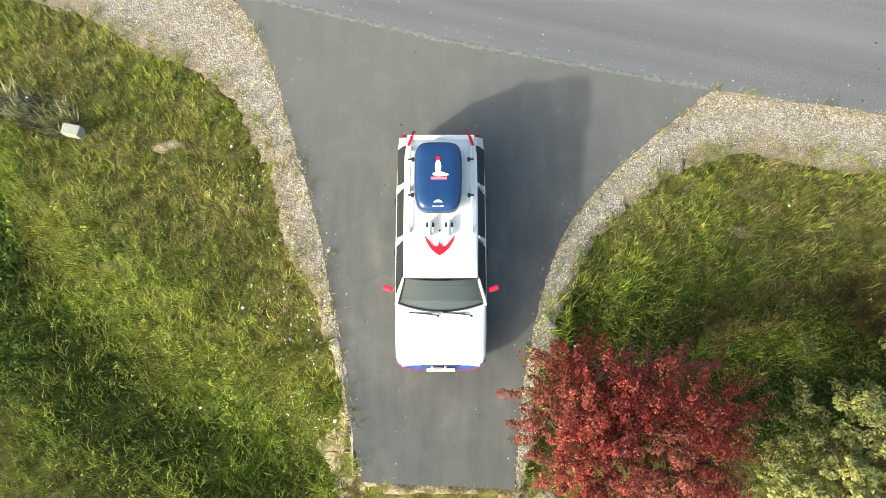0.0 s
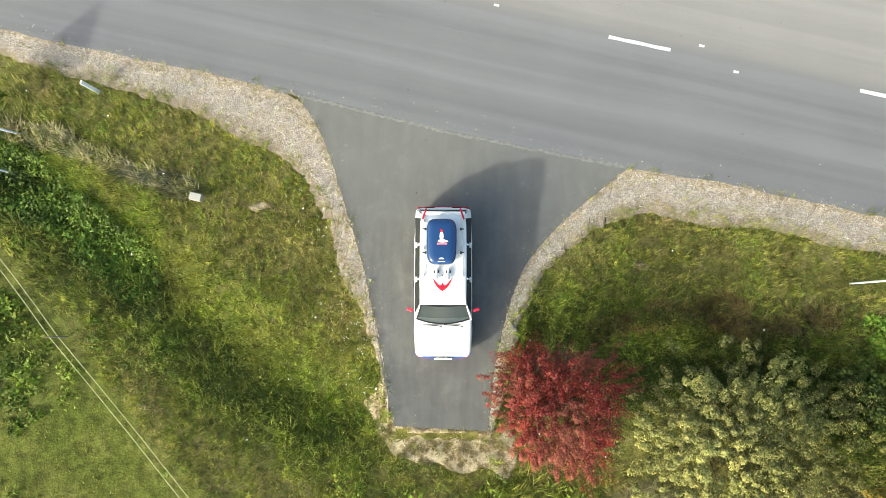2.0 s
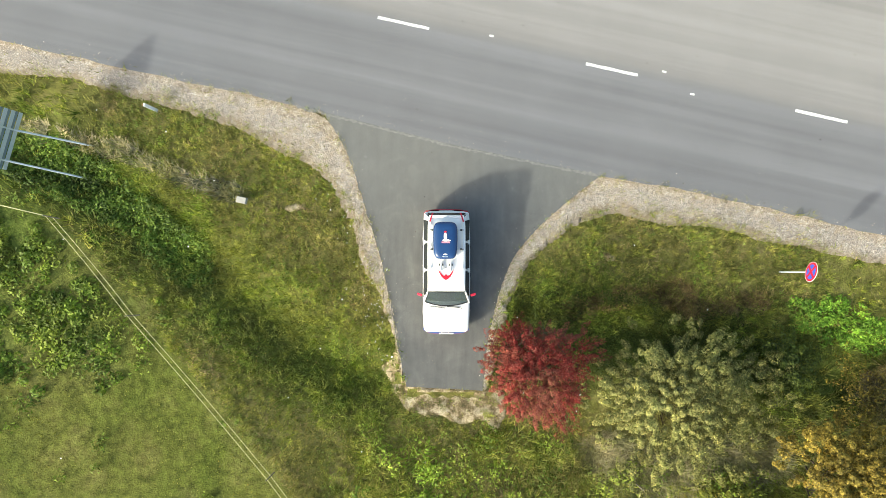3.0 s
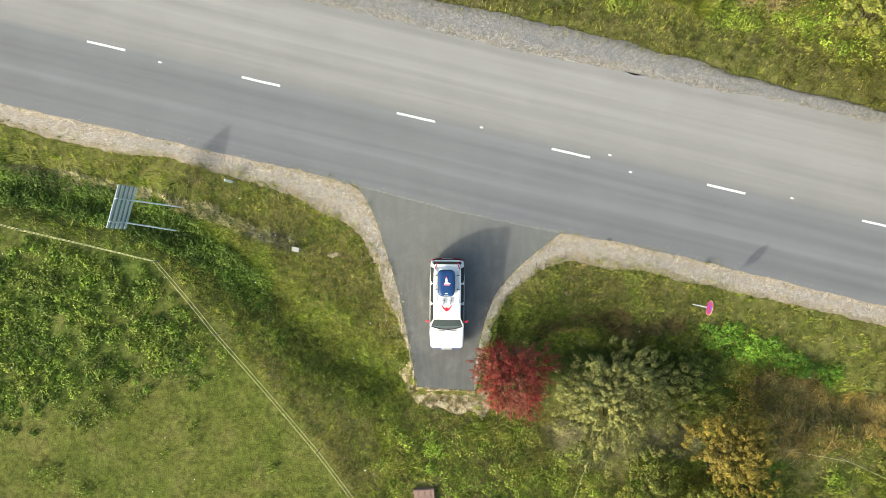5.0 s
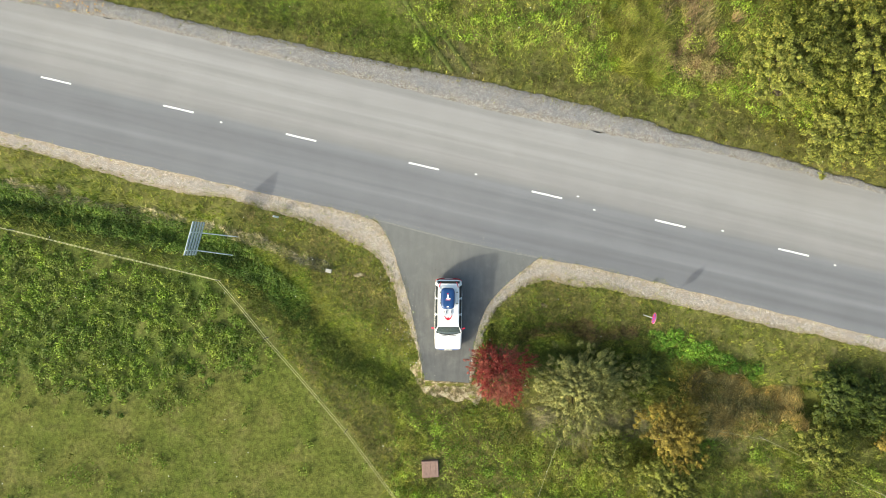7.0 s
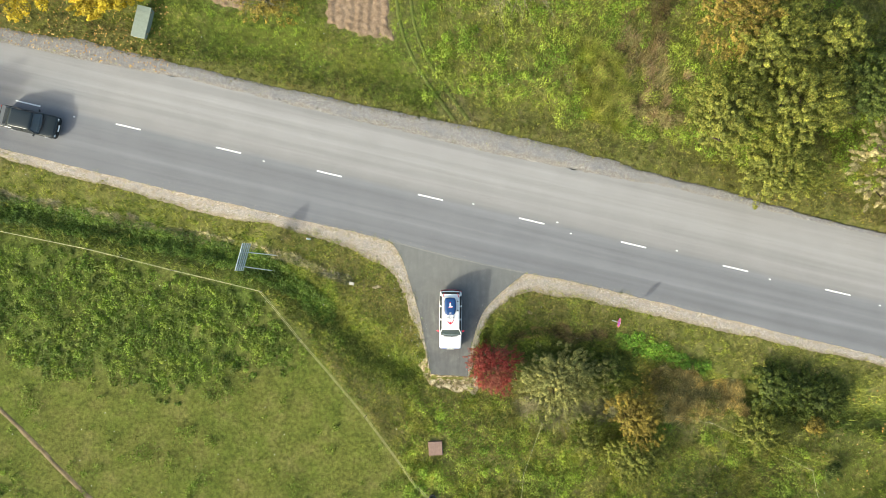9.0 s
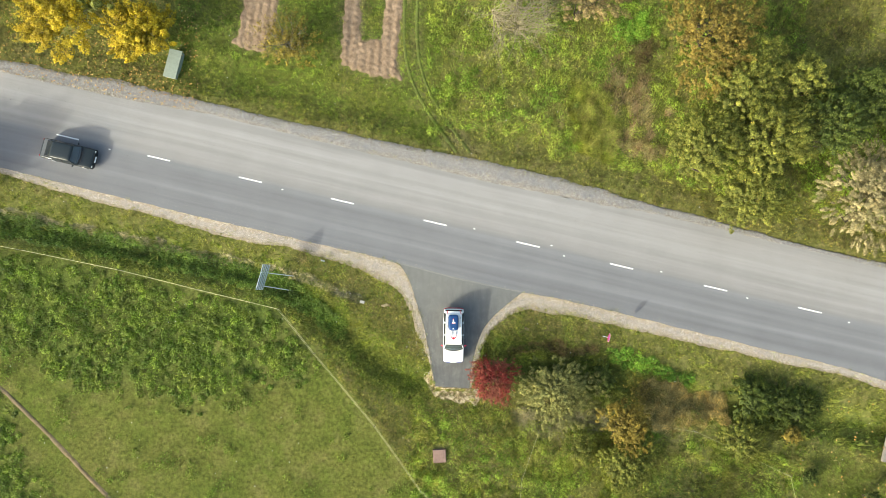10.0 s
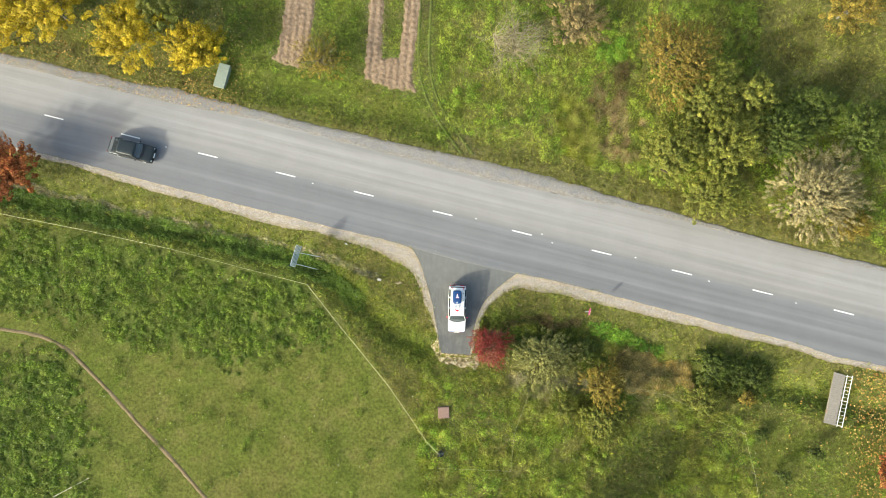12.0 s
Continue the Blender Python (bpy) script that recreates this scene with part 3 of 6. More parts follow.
def ribbon(name, line, half, material, lift, label):
    """A trodden strip that follows the ground."""
    bm = bmesh.new()
    jag = random.Random(3)
    pts = []
    for (a, b), (c, d) in zip(line, line[1:]):
        n = max(1, int(math.hypot(c - a, d - b) / 0.5))
        pts += [(a + (c - a) * k / n, b + (d - b) * k / n) for k in range(n)]
    rows = []
    for k in range(1, len(pts) - 1):
        (a, b), (c, d) = pts[k - 1], pts[k + 1]
        l = math.hypot(c - a, d - b)
        nx, ny = -(d - b) / l, (c - a) / l
        row = []
        for s in (-1, -0.4, 0.4, 1):
            w = half * s * (1 + 0.3 * jag.uniform(-1, 1))
            x, y = pts[k][0] + nx * w, pts[k][1] + ny * w
            row.append(bm.verts.new((x, y, float(ground_z(x, y)) + (lift if abs(s) < 1 else -0.03))))
        rows.append(row)
    for r, q in zip(rows, rows[1:]):
        for k in range(3):
            bm.faces.new((r[k], q[k], q[k + 1], r[k + 1]))
    tagged(part(name, bm, material, None, round_off=True), label, "path", kind="structure")


def patch(name, poly, material, step, height, lift, label, category):
    """A piece of bare ground with relief; its cells outside the outline are left away."""
    a = np.array(poly)
    xs, ys = np.arange(a[:, 0].min() - .6, a[:, 0].max() + .6, step), np.arange(a[:, 1].min() - .6, a[:, 1].max() + .6, step)
    x, y = np.meshgrid(xs, ys)
    wx, wy = x + 0.2 * waves(x, y, 4, 1), y + 0.2 * waves(x, y, 4, 2)
    m = inside(poly, wx, wy)
    if name == "garden_plot":
        m &= ~inside(PLOT_HOLE, wx, wy)
    m = m.astype(float)
    for _ in range(max(2, int(0.16 / step))):
        m = (m + np.roll(m, 1, 0) + np.roll(m, -1, 0) + np.roll(m, 1, 1) + np.roll(m, -1, 1)) / 5
    z = ground_z(x, y) + (lift + height(x, y)) * m - 0.09 * (1 - m) ** 2
    i = np.arange(x.size).reshape(x.shape)
    f = np.stack([i[:-1, :-1], i[:-1, 1:], i[1:, 1:], i[1:, :-1]], -1).reshape(-1, 4)
    keep = (m[:-1, :-1] > 0.04).ravel()
    me = mesh_np(name, np.stack([x, y, z], -1).reshape(-1, 3), f[keep])
    tagged(link(name, me, material, flat=False), label, category, kind="structure")


def furrows(x, y):
    rows = np.sin((x - 0.03 * y) * 2 * math.pi / 0.7)
    dimples = np.sin(y * 11 + 2.5 * np.sin(x * 4.5)) * (rows > 0.1)
    return 0.035 * rows * (0.7 + 0.5 * waves(x, y, 4, 7)) + 0.03 * waves(x, y, 11, 4) + 0.025 * dimples


build_ground()
build_road()
ribbon("footpath", DIRT, 0.22, PATH_M, 0.05, "narrow trodden dirt footpath across the meadow")
TRACK_M = soil_material("worn_grass", (0.085, 0.11, 0.025), (0.14, 0.15, 0.045))
for side in (-0.55, 0.55):
    ribbon("wheel_track", [(x + side, y) for x, y in smooth(TRACK)], 0.2, TRACK_M, 0.05, "worn wheel track through the grass")
patch("garden_plot", PLOT_A, SOIL, 0.1, furrows, 0.06, "dug garden bed of bare brown soil", "garden bed")
patch("garden_plot", PLOT_B, SOIL, 0.1, furrows, 0.06, "dug garden bed of bare brown soil with a grassy middle", "garden bed")
BARE_EARTH = [(-6.2, 4.95), (-5.9, 5.08), (-5.35, 5.02), (-5.1, 4.88), (-5.3, 4.75), (-5.8, 4.8)]
BARE_EARTH_2 = [(5.7, 3.2), (6.1, 3.3), (6.45, 3.15), (6.3, 2.9), (5.8, 2.95)]
for spot in (BARE_EARTH, BARE_EARTH_2):
    patch("bare_earth", spot, SAND_M, 0.06, lambda x, y: 0.03 * waves(x, y, 7, 6), 0.07, "worn bare earth in the grass", "earth")
patch("sand_patch", SAND, SAND_M, 0.06, lambda x, y: 0.04 * waves(x, y, 5, 6), 0.05, "bare sandy fill at the end of the driveway", "sand")

# ---- plants ----
rng = np.random.RandomState(12)


def unit(v):
    return v / np.maximum(np.linalg.norm(v, axis=1, keepdims=True), 1e-6)


def leaves_mesh(name, c, length, width, up=0.6, out=None, tone=None):
    """Leaves as pointed quads about the points c; they lie flat or face outwards."""
    n = len(c)
    nrm = rng.normal(size=(n, 3)) * (0.75 if out is None else 0.5)
    nrm[:, 2] += up * (1.4 if out is None else 0.9)
    if out is not None:
        nrm += out * 0.95
    nrm = unit(nrm)
    ax = unit(np.cross(nrm, rng.normal(size=(n, 3))))
    sd = np.cross(nrm, ax)
    l = (length * rng.uniform(0.65, 1.3, n))[:, None] / 2
    w = (width * rng.uniform(0.7, 1.25, n))[:, None] / 2
    tone = rng.uniform(0.3, 0.7, n) if tone is None else tone
    if length >= 0.11:
        v = np.stack([c - ax * l, c + ax * l * 0.7 - sd * w * 1.15, c + ax * l * 0.7 + sd * w * 1.15], 1).reshape(-1, 3)
        return mesh_np(name, v, np.arange(3 * n).reshape(-1, 3), np.repeat(tone, 3))
    v = np.stack([c - ax * l, c - sd * w + ax * l * 0.15 - nrm * w * 0.3, c + ax * l, c + sd * w + ax * l * 0.15 - nrm * w * 0.3], 1).reshape(-1, 3)
    return mesh_np(name, v, np.arange(4 * n).reshape(-1, 4), np.repeat(tone, 4))


def limbs_mesh(name, segs, sides=5):
    """Tapered round limbs from (a, b, r0, r1)."""
    vs, fs = [], []
    for a, b, r0, r1 in segs:
        a, b = np.asarray(a, float), np.asarray(b, float)
        d = b - a
        d /= max(np.linalg.norm(d), 1e-6)
        p = np.cross(d, (0.31, 0.9, 0.2))
        p /= max(np.linalg.norm(p), 1e-6)
        q = np.cross(d, p)
        k = len(vs)
        for c, r in ((a, r0), (b, r1)):
            for s in range(sides):
                t = 6.2832 * s / sides
                vs.append(c + (p * math.cos(t) + q * math.sin(t)) * r)
        fs += [(k + s, k + (s + 1) % sides, k + sides + (s + 1) % sides, k + sides + s) for s in range(sides)]
    return mesh_np(name, vs, fs)


def tree(name, x, y, h, r, leaf_mat, bark, label, category, leaves=8000, length=0.12, width=0.06, clumps=None, spread=0.22,
         base=0.25, stems=1, twigs=0, lobes=5, seed=1, squash=(1.0, 1.0), flat=0.75, spiky=0.0):
    """A tree or bush: trunk with forking limbs, and a crown of clumped leaves with gaps."""
    R = np.random.RandomState(seed)
    z0 = float(ground_z(x, y)) - 0.05
    group = {"birch_tree": "yellow trees beyond the road" if x < 0 else "", "willow_tree": "willow thicket beyond the road", "sapling": "saplings on the lawn"}.get(name, "")
    if "by the ditch" in label:
        group = "dark bushes by the ditch"
    top = root(name, x, y, z0, 0, label, category, group)
    clumps = int((clumps or 26 * r * r + 30) * 0.95)
    spread *= 0.98
    spiky = spiky or 0.55
    # uneven crown: several overlapping lobes
    lob = []
    for k in range(lobes):
        a = 6.283 * (k + R.uniform(0, 0.7)) / lobes
        d = r * R.uniform(0.3, 0.6)
        lob.append((d * math.cos(a), d * math.sin(a), h * R.uniform(base + 0.22, 0.72), r * R.uniform(0.42, 0.62), h * R.uniform(0.22, 0.32)))
    lob.append((0, 0, h * 0.68, r * 0.62, h * 0.32))
    cs, tries = [], 0
    while len(cs) < clumps:
        lx, ly, lz, lr, lh = lob[-1 if R.rand() < 0.22 else R.randint(len(lob))]
        v = R.normal(size=3)
        v /= np.linalg.norm(v)
        v[2] = abs(v[2]) * 1.0 if R.rand() < flat else v[2]
        s = R.uniform(0.55, 1.08)
        p = (lx + v[0] * lr * s, ly + v[1] * lr * s, lz + v[2] * lh * s)
        tries += 1
        if tries > 30 * clumps or not cs or min((p[0] - q[0]) ** 2 + (p[1] - q[1]) ** 2 + (p[2] - q[2]) ** 2 for q in cs) > (1.15 * spread) ** 2:
            cs.append(p)
    cs = np.array(cs)
    cs[:, 0] *= squash[0]
    cs[:, 1] *= squash[1]
    segs = []
    for s in range(stems):
        bx, by = (0, 0) if stems == 1 else (R.uniform(-0.35, 0.35) * r, R.uniform(-0.35, 0.35) * r)
        lean = (bx * 1.6, by * 1.6, h * 0.45)
        tr = (0.034 if name == "bare_tree" else 0.028) * h / (1 + 0.35 * (stems - 1))
        segs.append(((bx, by, 0), lean, tr, tr * 0.6))
        inner = cs[np.hypot(cs[:, 0], cs[:, 1]) < (9 if name == "bare_tree" else 0.72) * r]
        mine = inner[R.permutation(len(inner))[: max(6, int(34 / stems) + twigs // stems)]]
        for c in mine:
            k = R.uniform(0.35, 1.0)
            a = np.array((bx, by, 0)) * (1 - k) + np.array(lean) * k
            m = a + (c - a) * 0.5 + R.normal(size=3) * 0.08 * r
            segs += [(a, m, tr * 0.4, tr * 0.22), (m, c, tr * 0.22, tr * 0.06)]
            if twigs:
                for _ in range(5):
                    e = c + R.normal(size=3) * (0.22 if name == "bare_tree" else 0.09) * r * np.array((1, 1, 0.7))
                    segs.append((m + (c - m) * R.uniform(0.2, 1), e, tr * 0.11, tr * 0.04))
    link("trunk", limbs_mesh("trunk", segs), bark, top)
    per = leaves // len(cs)
    size = R.uniform(0.55, 1.45, len(cs))
    c = np.repeat(cs, per, 0)
    off = rng.normal(size=c.shape)
    off = off / np.linalg.norm(off, axis=1, keepdims=True) * rng.uniform(0.3, 1.0, (len(c), 1)) ** 0.5 * 1.5
    if spiky:
        # sprigs: longer than wide, pointing away from the stem
        way = unit(np.repeat(cs - np.array((0, 0, h * 0.1)), per, 0) + 0.25 * np.repeat(R.normal(size=cs.shape) * r * 0.5, per, 0))
        along = (off * way).sum(1, keepdims=True)
        off = (off - along * way) * (0.72 - 0.22 * along) + along * way * (1 + spiky)
    off = off * (spread * np.repeat(size, per))[:, None] * np.array((1, 1, 0.7))
    out = unit(np.repeat(cs - np.array((0, 0, h * 0.35)), per, 0))
    out = out + 0.9 * unit(off)
    c = c + off
    c[:, 2] = np.maximum(c[:, 2], 0.05)
    tone = np.clip(np.repeat(0.5 + R.normal(size=len(cs)) * 0.13, per) + rng.normal(size=len(c)) * 0.1, 0, 1)
    link("crown", leaves_mesh("crown", c, length, width, 0.6, out, tone), leaf_mat, top)
    return top


def blades_mesh(name, x, y, length, width, lean, comb, z=None, wild=0.9, coarse=False, tone=None):
    """Grass blades, bent over; comb is the mean direction of the bend."""
    n = len(x)
    z = np.where(pick(M_PURE, x, y), -0.015, ground_z(x, y)) if z is None else z
    if tone is None:
        tone = np.clip(0.5 + 0.34 * waves(x, y, 14.0, 94) + (0.7 if coarse else 0.4) * waves(x, y, 7.0, 90) + 0.24 * waves(x, y, 2.6, 91) + 0.32 * waves(x, y, 22.0 if coarse else 48.0, 95) + rng.normal(size=n) * 0.06, 0, 1)
    length = length * (0.65 + 0.7 * np.clip(0.5 + 0.6 * waves(x, y, 6.0, 92), 0, 1))
    a = comb + rng.normal(size=n) * wild
    dx, dy = np.cos(a), np.sin(a)
    l = length * rng.uniform(0.55, 1.35, n)
    w = width * rng.uniform(0.7, 1.3, n)
    k = np.clip(lean * rng.uniform(0.5, 1.5, n), 0.05, 1.3)
    sx, sy = -dy * w / 2, dx * w / 2
    hx, hz = l * 0.55 * np.sin(k * 0.6), l * 0.55 * np.cos(k * 0.6)
    tx, tz = hx + l * 0.45 * np.sin(np.minimum(k * 1.4, 1.6)), hz + l * 0.45 * np.cos(np.minimum(k * 1.4, 1.6))
    if coarse:
        v = np.stack([np.stack([x - sx, y - sy, z - 0.02], 1), np.stack([x + sx, y + sy, z - 0.02], 1), np.stack([x + dx * tx, y + dy * tx, z + tz], 1)], 1)
        return mesh_np(name, v.reshape(-1, 3), np.arange(3 * n).reshape(-1, 3), np.repeat(tone, 3))
    v = np.empty((n, 5, 3))
    v[:, 0] = np.stack([x - sx, y - sy, z - 0.02], 1)
    v[:, 1] = np.stack([x + sx, y + sy, z - 0.02], 1)
    v[:, 2] = np.stack([x + dx * hx - sx * 0.85, y + dy * hx - sy * 0.85, z + hz], 1)
    v[:, 3] = np.stack([x + dx * hx + sx * 0.85, y + dy * hx + sy * 0.85, z + hz], 1)
    v[:, 4] = np.stack([x + dx * tx, y + dy * tx, z + tz], 1)
    b = 5 * np.arange(n)[:, None]
    f = np.concatenate([b + np.array((0, 1, 2)), b + np.array((1, 3, 2)), b + np.array((2, 3, 4))], 1).reshape(-1, 3)
    return mesh_np(name, v.reshape(-1, 3), f, np.repeat(tone, 5))


def scatter(n, x0, x1, y0, y1, ok, clump=0.0):
    x, y = rng.uniform(x0, x1, n), rng.uniform(y0, y1, n)
    if clump:
        x, y = x[: n // 8], y[: n // 8]
        x, y = np.repeat(x, 8), np.repeat(y, 8)
        x, y = x + rng.normal(size=len(x)) * clump, y + rng.normal(size=len(y)) * clump
    k = ok(x, y)
    return x[k], y[k]


def mounds(n, x0, x1, y0, y1, ok, per, radius, height):
    """Leaf places on many small domes of herbs, and the ways that they face."""
    px, py = scatter(n, x0, x1, y0, y1, ok)
    m = len(px)
    r = radius * rng.uniform(0.55, 1.5, m)
    h = height * rng.uniform(0.3, 1.45, m) * np.clip(0.75 + 0.5 * waves(px, py, 0.8, 71), 0.25, 1.4)
    v = rng.normal(size=(m, per, 3))
    v /= np.linalg.norm(v, axis=2, keepdims=True)
    v[..., 2] = np.abs(v[..., 2])
    s = rng.uniform(0.6, 1.05, (m, per, 1))
    c = v * s * np.stack([r, r, h], 1)[:, None, :]
    c[..., 0] += px[:, None]
    c[..., 1] += py[:, None]
    c[..., 2] += ground_z(px, py)[:, None] + 0.02
    tone = np.clip(0.5 + 0.28 * waves(px, py, 1.2, 72) + 0.34 * waves(px, py, 2.8, 73) + rng.normal(size=m) * 0.17, 0, 1)
    return c.reshape(-1, 3), v.reshape(-1, 3), np.clip(np.repeat(tone, per) + rng.normal(size=m * per) * 0.08, 0, 1)


def tussocks(name, n, box, ok, per, radius, length, width, lean, coarse=False):
    """Grass in separate tufts, their blades bending outwards; one shade for each tuft."""
    px, py = scatter(n, *box, lambda a, b: ok(a, b) & ~pick(M_PURE, a, b))
    m = len(px)
    size = rng.uniform(0.5, 1.4, m)
    a = rng.uniform(0, 6.283, (m, per))
    d = np.sqrt(rng.uniform(0, 1, (m, per))) * (radius * size)[:, None]
    x, y = (px[:, None] + d * np.cos(a)).ravel(), (py[:, None] + d * np.sin(a)).ravel()
    tone = np.clip(0.5 + 0.25 * waves(px, py, 1.5, 96) + rng.normal(size=m) * 0.2, 0, 1)
    tone = np.clip(np.repeat(tone, per) + rng.normal(size=m * per) * 0.1, 0, 1)
    return blades_mesh(name, x, y, length * np.repeat(size, per), width, lean, a.ravel() + 0.5 * comb_at(x, y), wild=0.8, coarse=coarse, tone=tone)


def kept_short(x, y):
    """Round the chamber cover, the tub and the concrete block the growth is kept short."""
    return (np.hypot(x + 1.1, y + 7.3) < 0.95) | (np.hypot(x + 1.3, y + 11.1) < 0.6) | (np.hypot(x + 7.66, y - 5.18) < 0.35)


def bare(x, y):
    x, y = x + rng.normal(size=len(x)) * 0.07, y + rng.normal(size=len(x)) * 0.07
    r = np.where(y > 14, 0.28, 0.13)
    ex, ey = x + rng.normal(size=len(x)) * r, y + rng.normal(size=len(x)) * r
    return pick(M_PAVED, x, y) | (pick(M_GRAVEL, ex, ey) & ((rng.rand(len(x)) < 0.9) | pick(M_CORE, x, y))) | pick(M_PLOT, x, y) | pick(M_DIRT, x, y) | (pick(M_SAND, x, y) & (rng.rand(len(x)) < 0.72)) | kept_short(x, y)


def comb_at(x, y):
    return 1.6 * waves(x, y, 0.45, 21) + 2.2 + 1.1 * waves(x, y, 1.7, 22)


GREEN = leafy("verge_grass", ((0.0, (0.157, 0.191, 0.025)), (0.4, (0.237, 0.281, 0.035)), (0.8, (0.334, 0.351, 0.053)), (1.0, (0.422, 0.370, 0.100))), (0.324, 0.281, 0.095), 0.5)
DEEP = leafy("ditch_grass", ((0.0, (0.088, 0.131, 0.017)), (0.5, (0.167, 0.236, 0.028)), (1.0, (0.293, 0.324, 0.048))), (0.312, 0.297, 0.064), 0.4)
MEADOW = leafy("meadow_grass", ((0.0, (0.104, 0.136, 0.016)), (0.5, (0.153, 0.180, 0.022)), (1.0, (0.212, 0.205, 0.041))), (0.198, 0.175, 0.037), 0.3)
WEED = leafy("weed_leaves", ((0.0, (0.120, 0.185, 0.020)), (0.5, (0.160, 0.232, 0.027)), (1.0, (0.205, 0.275, 0.033))), (0.190, 0.222, 0.036), 0.5)
BRUSH = leafy("herb_leaves", ((0.0, (0.167, 0.269, 0.025)), (0.5, (0.229, 0.345, 0.034)), (1.0, (0.302, 0.397, 0.053))), (0.293, 0.306, 0.058), 0.22)
LAWN_GREEN = leafy("mown_grass", ((0.0, (0.124, 0.201, 0.019)), (0.5, (0.176, 0.262, 0.026)), (1.0, (0.247, 0.311, 0.047))), (0.247, 0.256, 0.042), 0.3)
# the ditch nettles; also the darkened grass of the shaded gap
NETTLE_AND_SHADE = leafy("nettle_and_shade_leaves", ((0.0, (0.063, 0.112, 0.015)), (0.5, (0.113, 0.181, 0.024)), (1.0, (0.190, 0.260, 0.042))), None)
LUSH_GREEN = leafy("lush_leaves", ((0.0, (0.120, 0.235, 0.022)), (0.5, (0.175, 0.315, 0.030)), (1.0, (0.240, 0.370, 0.050))), None)
HERB = leafy("young_herbs", ((0.0, (0.095, 0.172, 0.020)), (0.5, (0.168, 0.265, 0.034)), (1.0, (0.263, 0.348, 0.070))), (0.224, 0.260, 0.060), 0.5)
PALE_STRAW = leafy("bleached_grass", ((0.0, (0.24, 0.20, 0.11)), (0.5, (0.34, 0.295, 0.18)), (1.0, (0.46, 0.41, 0.28))), (0.17, 0.18, 0.06), 0.8)
DULL = leafy("dull_grass", ((0.0, (0.107, 0.093, 0.028)), (0.5, (0.163, 0.142, 0.041)), (1.0, (0.240, 0.196, 0.071))), (0.133, 0.157, 0.033), 0.5)
STRAW = leafy("dry_grass", ((0.0, (0.221, 0.156, 0.072)), (0.5, (0.338, 0.247, 0.117)), (1.0, (0.468, 0.377, 0.208))), (0.195, 0.195, 0.065), 0.6)


def stuff(name, me, material, label, category):
    return tagged(link(name, me, material), label, category, kind="stuff")


def grow_grass():
    # near the driveway: fine blades
    box_near = (-13, 14, -8, 9.5)

    def under(x, y):
        return (((x - 8.4) / 3.3) ** 2 + ((y + 1.9) / 2.6) ** 2 < 1) | (((x - 3.2) / 1.4) ** 2 + ((y + 0.95) / 1.4) ** 2 < 1)

    def verge(x, y):
        d = pick(DIST_DITCH, x, y)
        v = road_uv(x, y)[1]
        dry = (v > 4.5) & (v < 7.3 + 0.5 * waves(x, y, 0.7, 36)) & (rng.rand(len(x)) < 0.75)
        return ~dry & ~under(x, y) & ~bare(x, y) & (rng.rand(len(x)) < np.clip(d / 2.2 - 0.25, 0, 1)) & ~pick(M_WEEDS, x, y) & ~pick(M_FIELD, x, y)

    def ditch(x, y):
        d = pick(DIST_DITCH, x, y)
        return ~under(x, y) & ~bare(x, y) & (rng.rand(len(x)) < np.clip(1.7 - d / 1.5, 0, 1))
    x, y = scatter(160000, *box_near, lambda a, b: verge(a, b) & (waves(a, b, 7.0, 93) > -.45), 0.04)
    far = np.minimum(1.0, 0.35 + 0.65 * np.abs(waves(x, y, 0.9, 30)))
    stuff("grass", blades_mesh("grass", x, y, 0.12 + 0.11 * far, 0.012, 0.8, comb_at(x, y), wild=1.5), GREEN, "yellow-green rough grass on the verge", "grass")
    x, y = scatter(160000, *box_near, ditch, 0.06)
    stuff("grass", blades_mesh("grass", x, y, 0.34, 0.014, 0.8, comb_at(x, y), wild=1.2), DEEP, "long dark green grass in the ditch", "grass")
    x, y = scatter(150000, *box_near, lambda a, b: verge(a, b) & (rng.rand(len(a)) < .45 + .9 * np.clip(waves(a, b, 0.8, 33), 0, 1)), 0.06)
    stuff("grass", blades_mesh("grass", x, y, 0.20, 0.010, 1.05, comb_at(x, y), wild=1.6), STRAW, "dry straw-coloured grass among the green", "grass")

    stuff("grass", tussocks("grass", 6500, box_near, verge, 26, 0.09, 0.19, 0.011, 0.65), GREEN, "yellow-green grass tussocks on the verge", "grass")
    stuff("grass", tussocks("grass", 3000, box_near, ditch, 30, 0.12, 0.36, 0.013, 0.65), DEEP, "tall dark green tussocks in the ditch", "grass")

    # broad-leaved herbs in the verge
    c, out, tone = mounds(9000, *box_near, lambda a, b: verge(a, b) & (waves(a, b, 1.6, 37) > -.1), 14, 0.11, 0.17)
    stuff("herbs", leaves_mesh("herbs", c, 0.055, 0.026, 0.6, out, tone), HERB, "fresh green herbs low in the verge", "herbs")

    c, out, tone = mounds(4200, *box_near, lambda a, b: ditch(a, b) & (waves(a, b, 1.3, 39) > -.2), 24, 0.17, 0.42)
    stuff("herbs", leaves_mesh("herbs", c, 0.075, 0.036, 0.5, out, tone), DEEP, "dark nettles and herbs in the ditch", "herbs")

    # further off: coarser blades
    def away(x, y):
        return ~((x > box_near[0]) & (x < box_near[1]) & (y > box_near[2]) & (y < box_near[3]))
    wide = (-50, 46, -19, 38)
    x, y = scatter(360000, *wide, lambda a, b: away(a, b) & verge(a, b) & ~pick(M_LAWN, a, b) & ~pick(M_MOWN, a, b), 0.10)
    stuff("grass", blades_mesh("grass", x, y, 0.24, 0.030, 0.8, comb_at(x, y), coarse=True), GREEN, "rough green grass along the road", "grass")
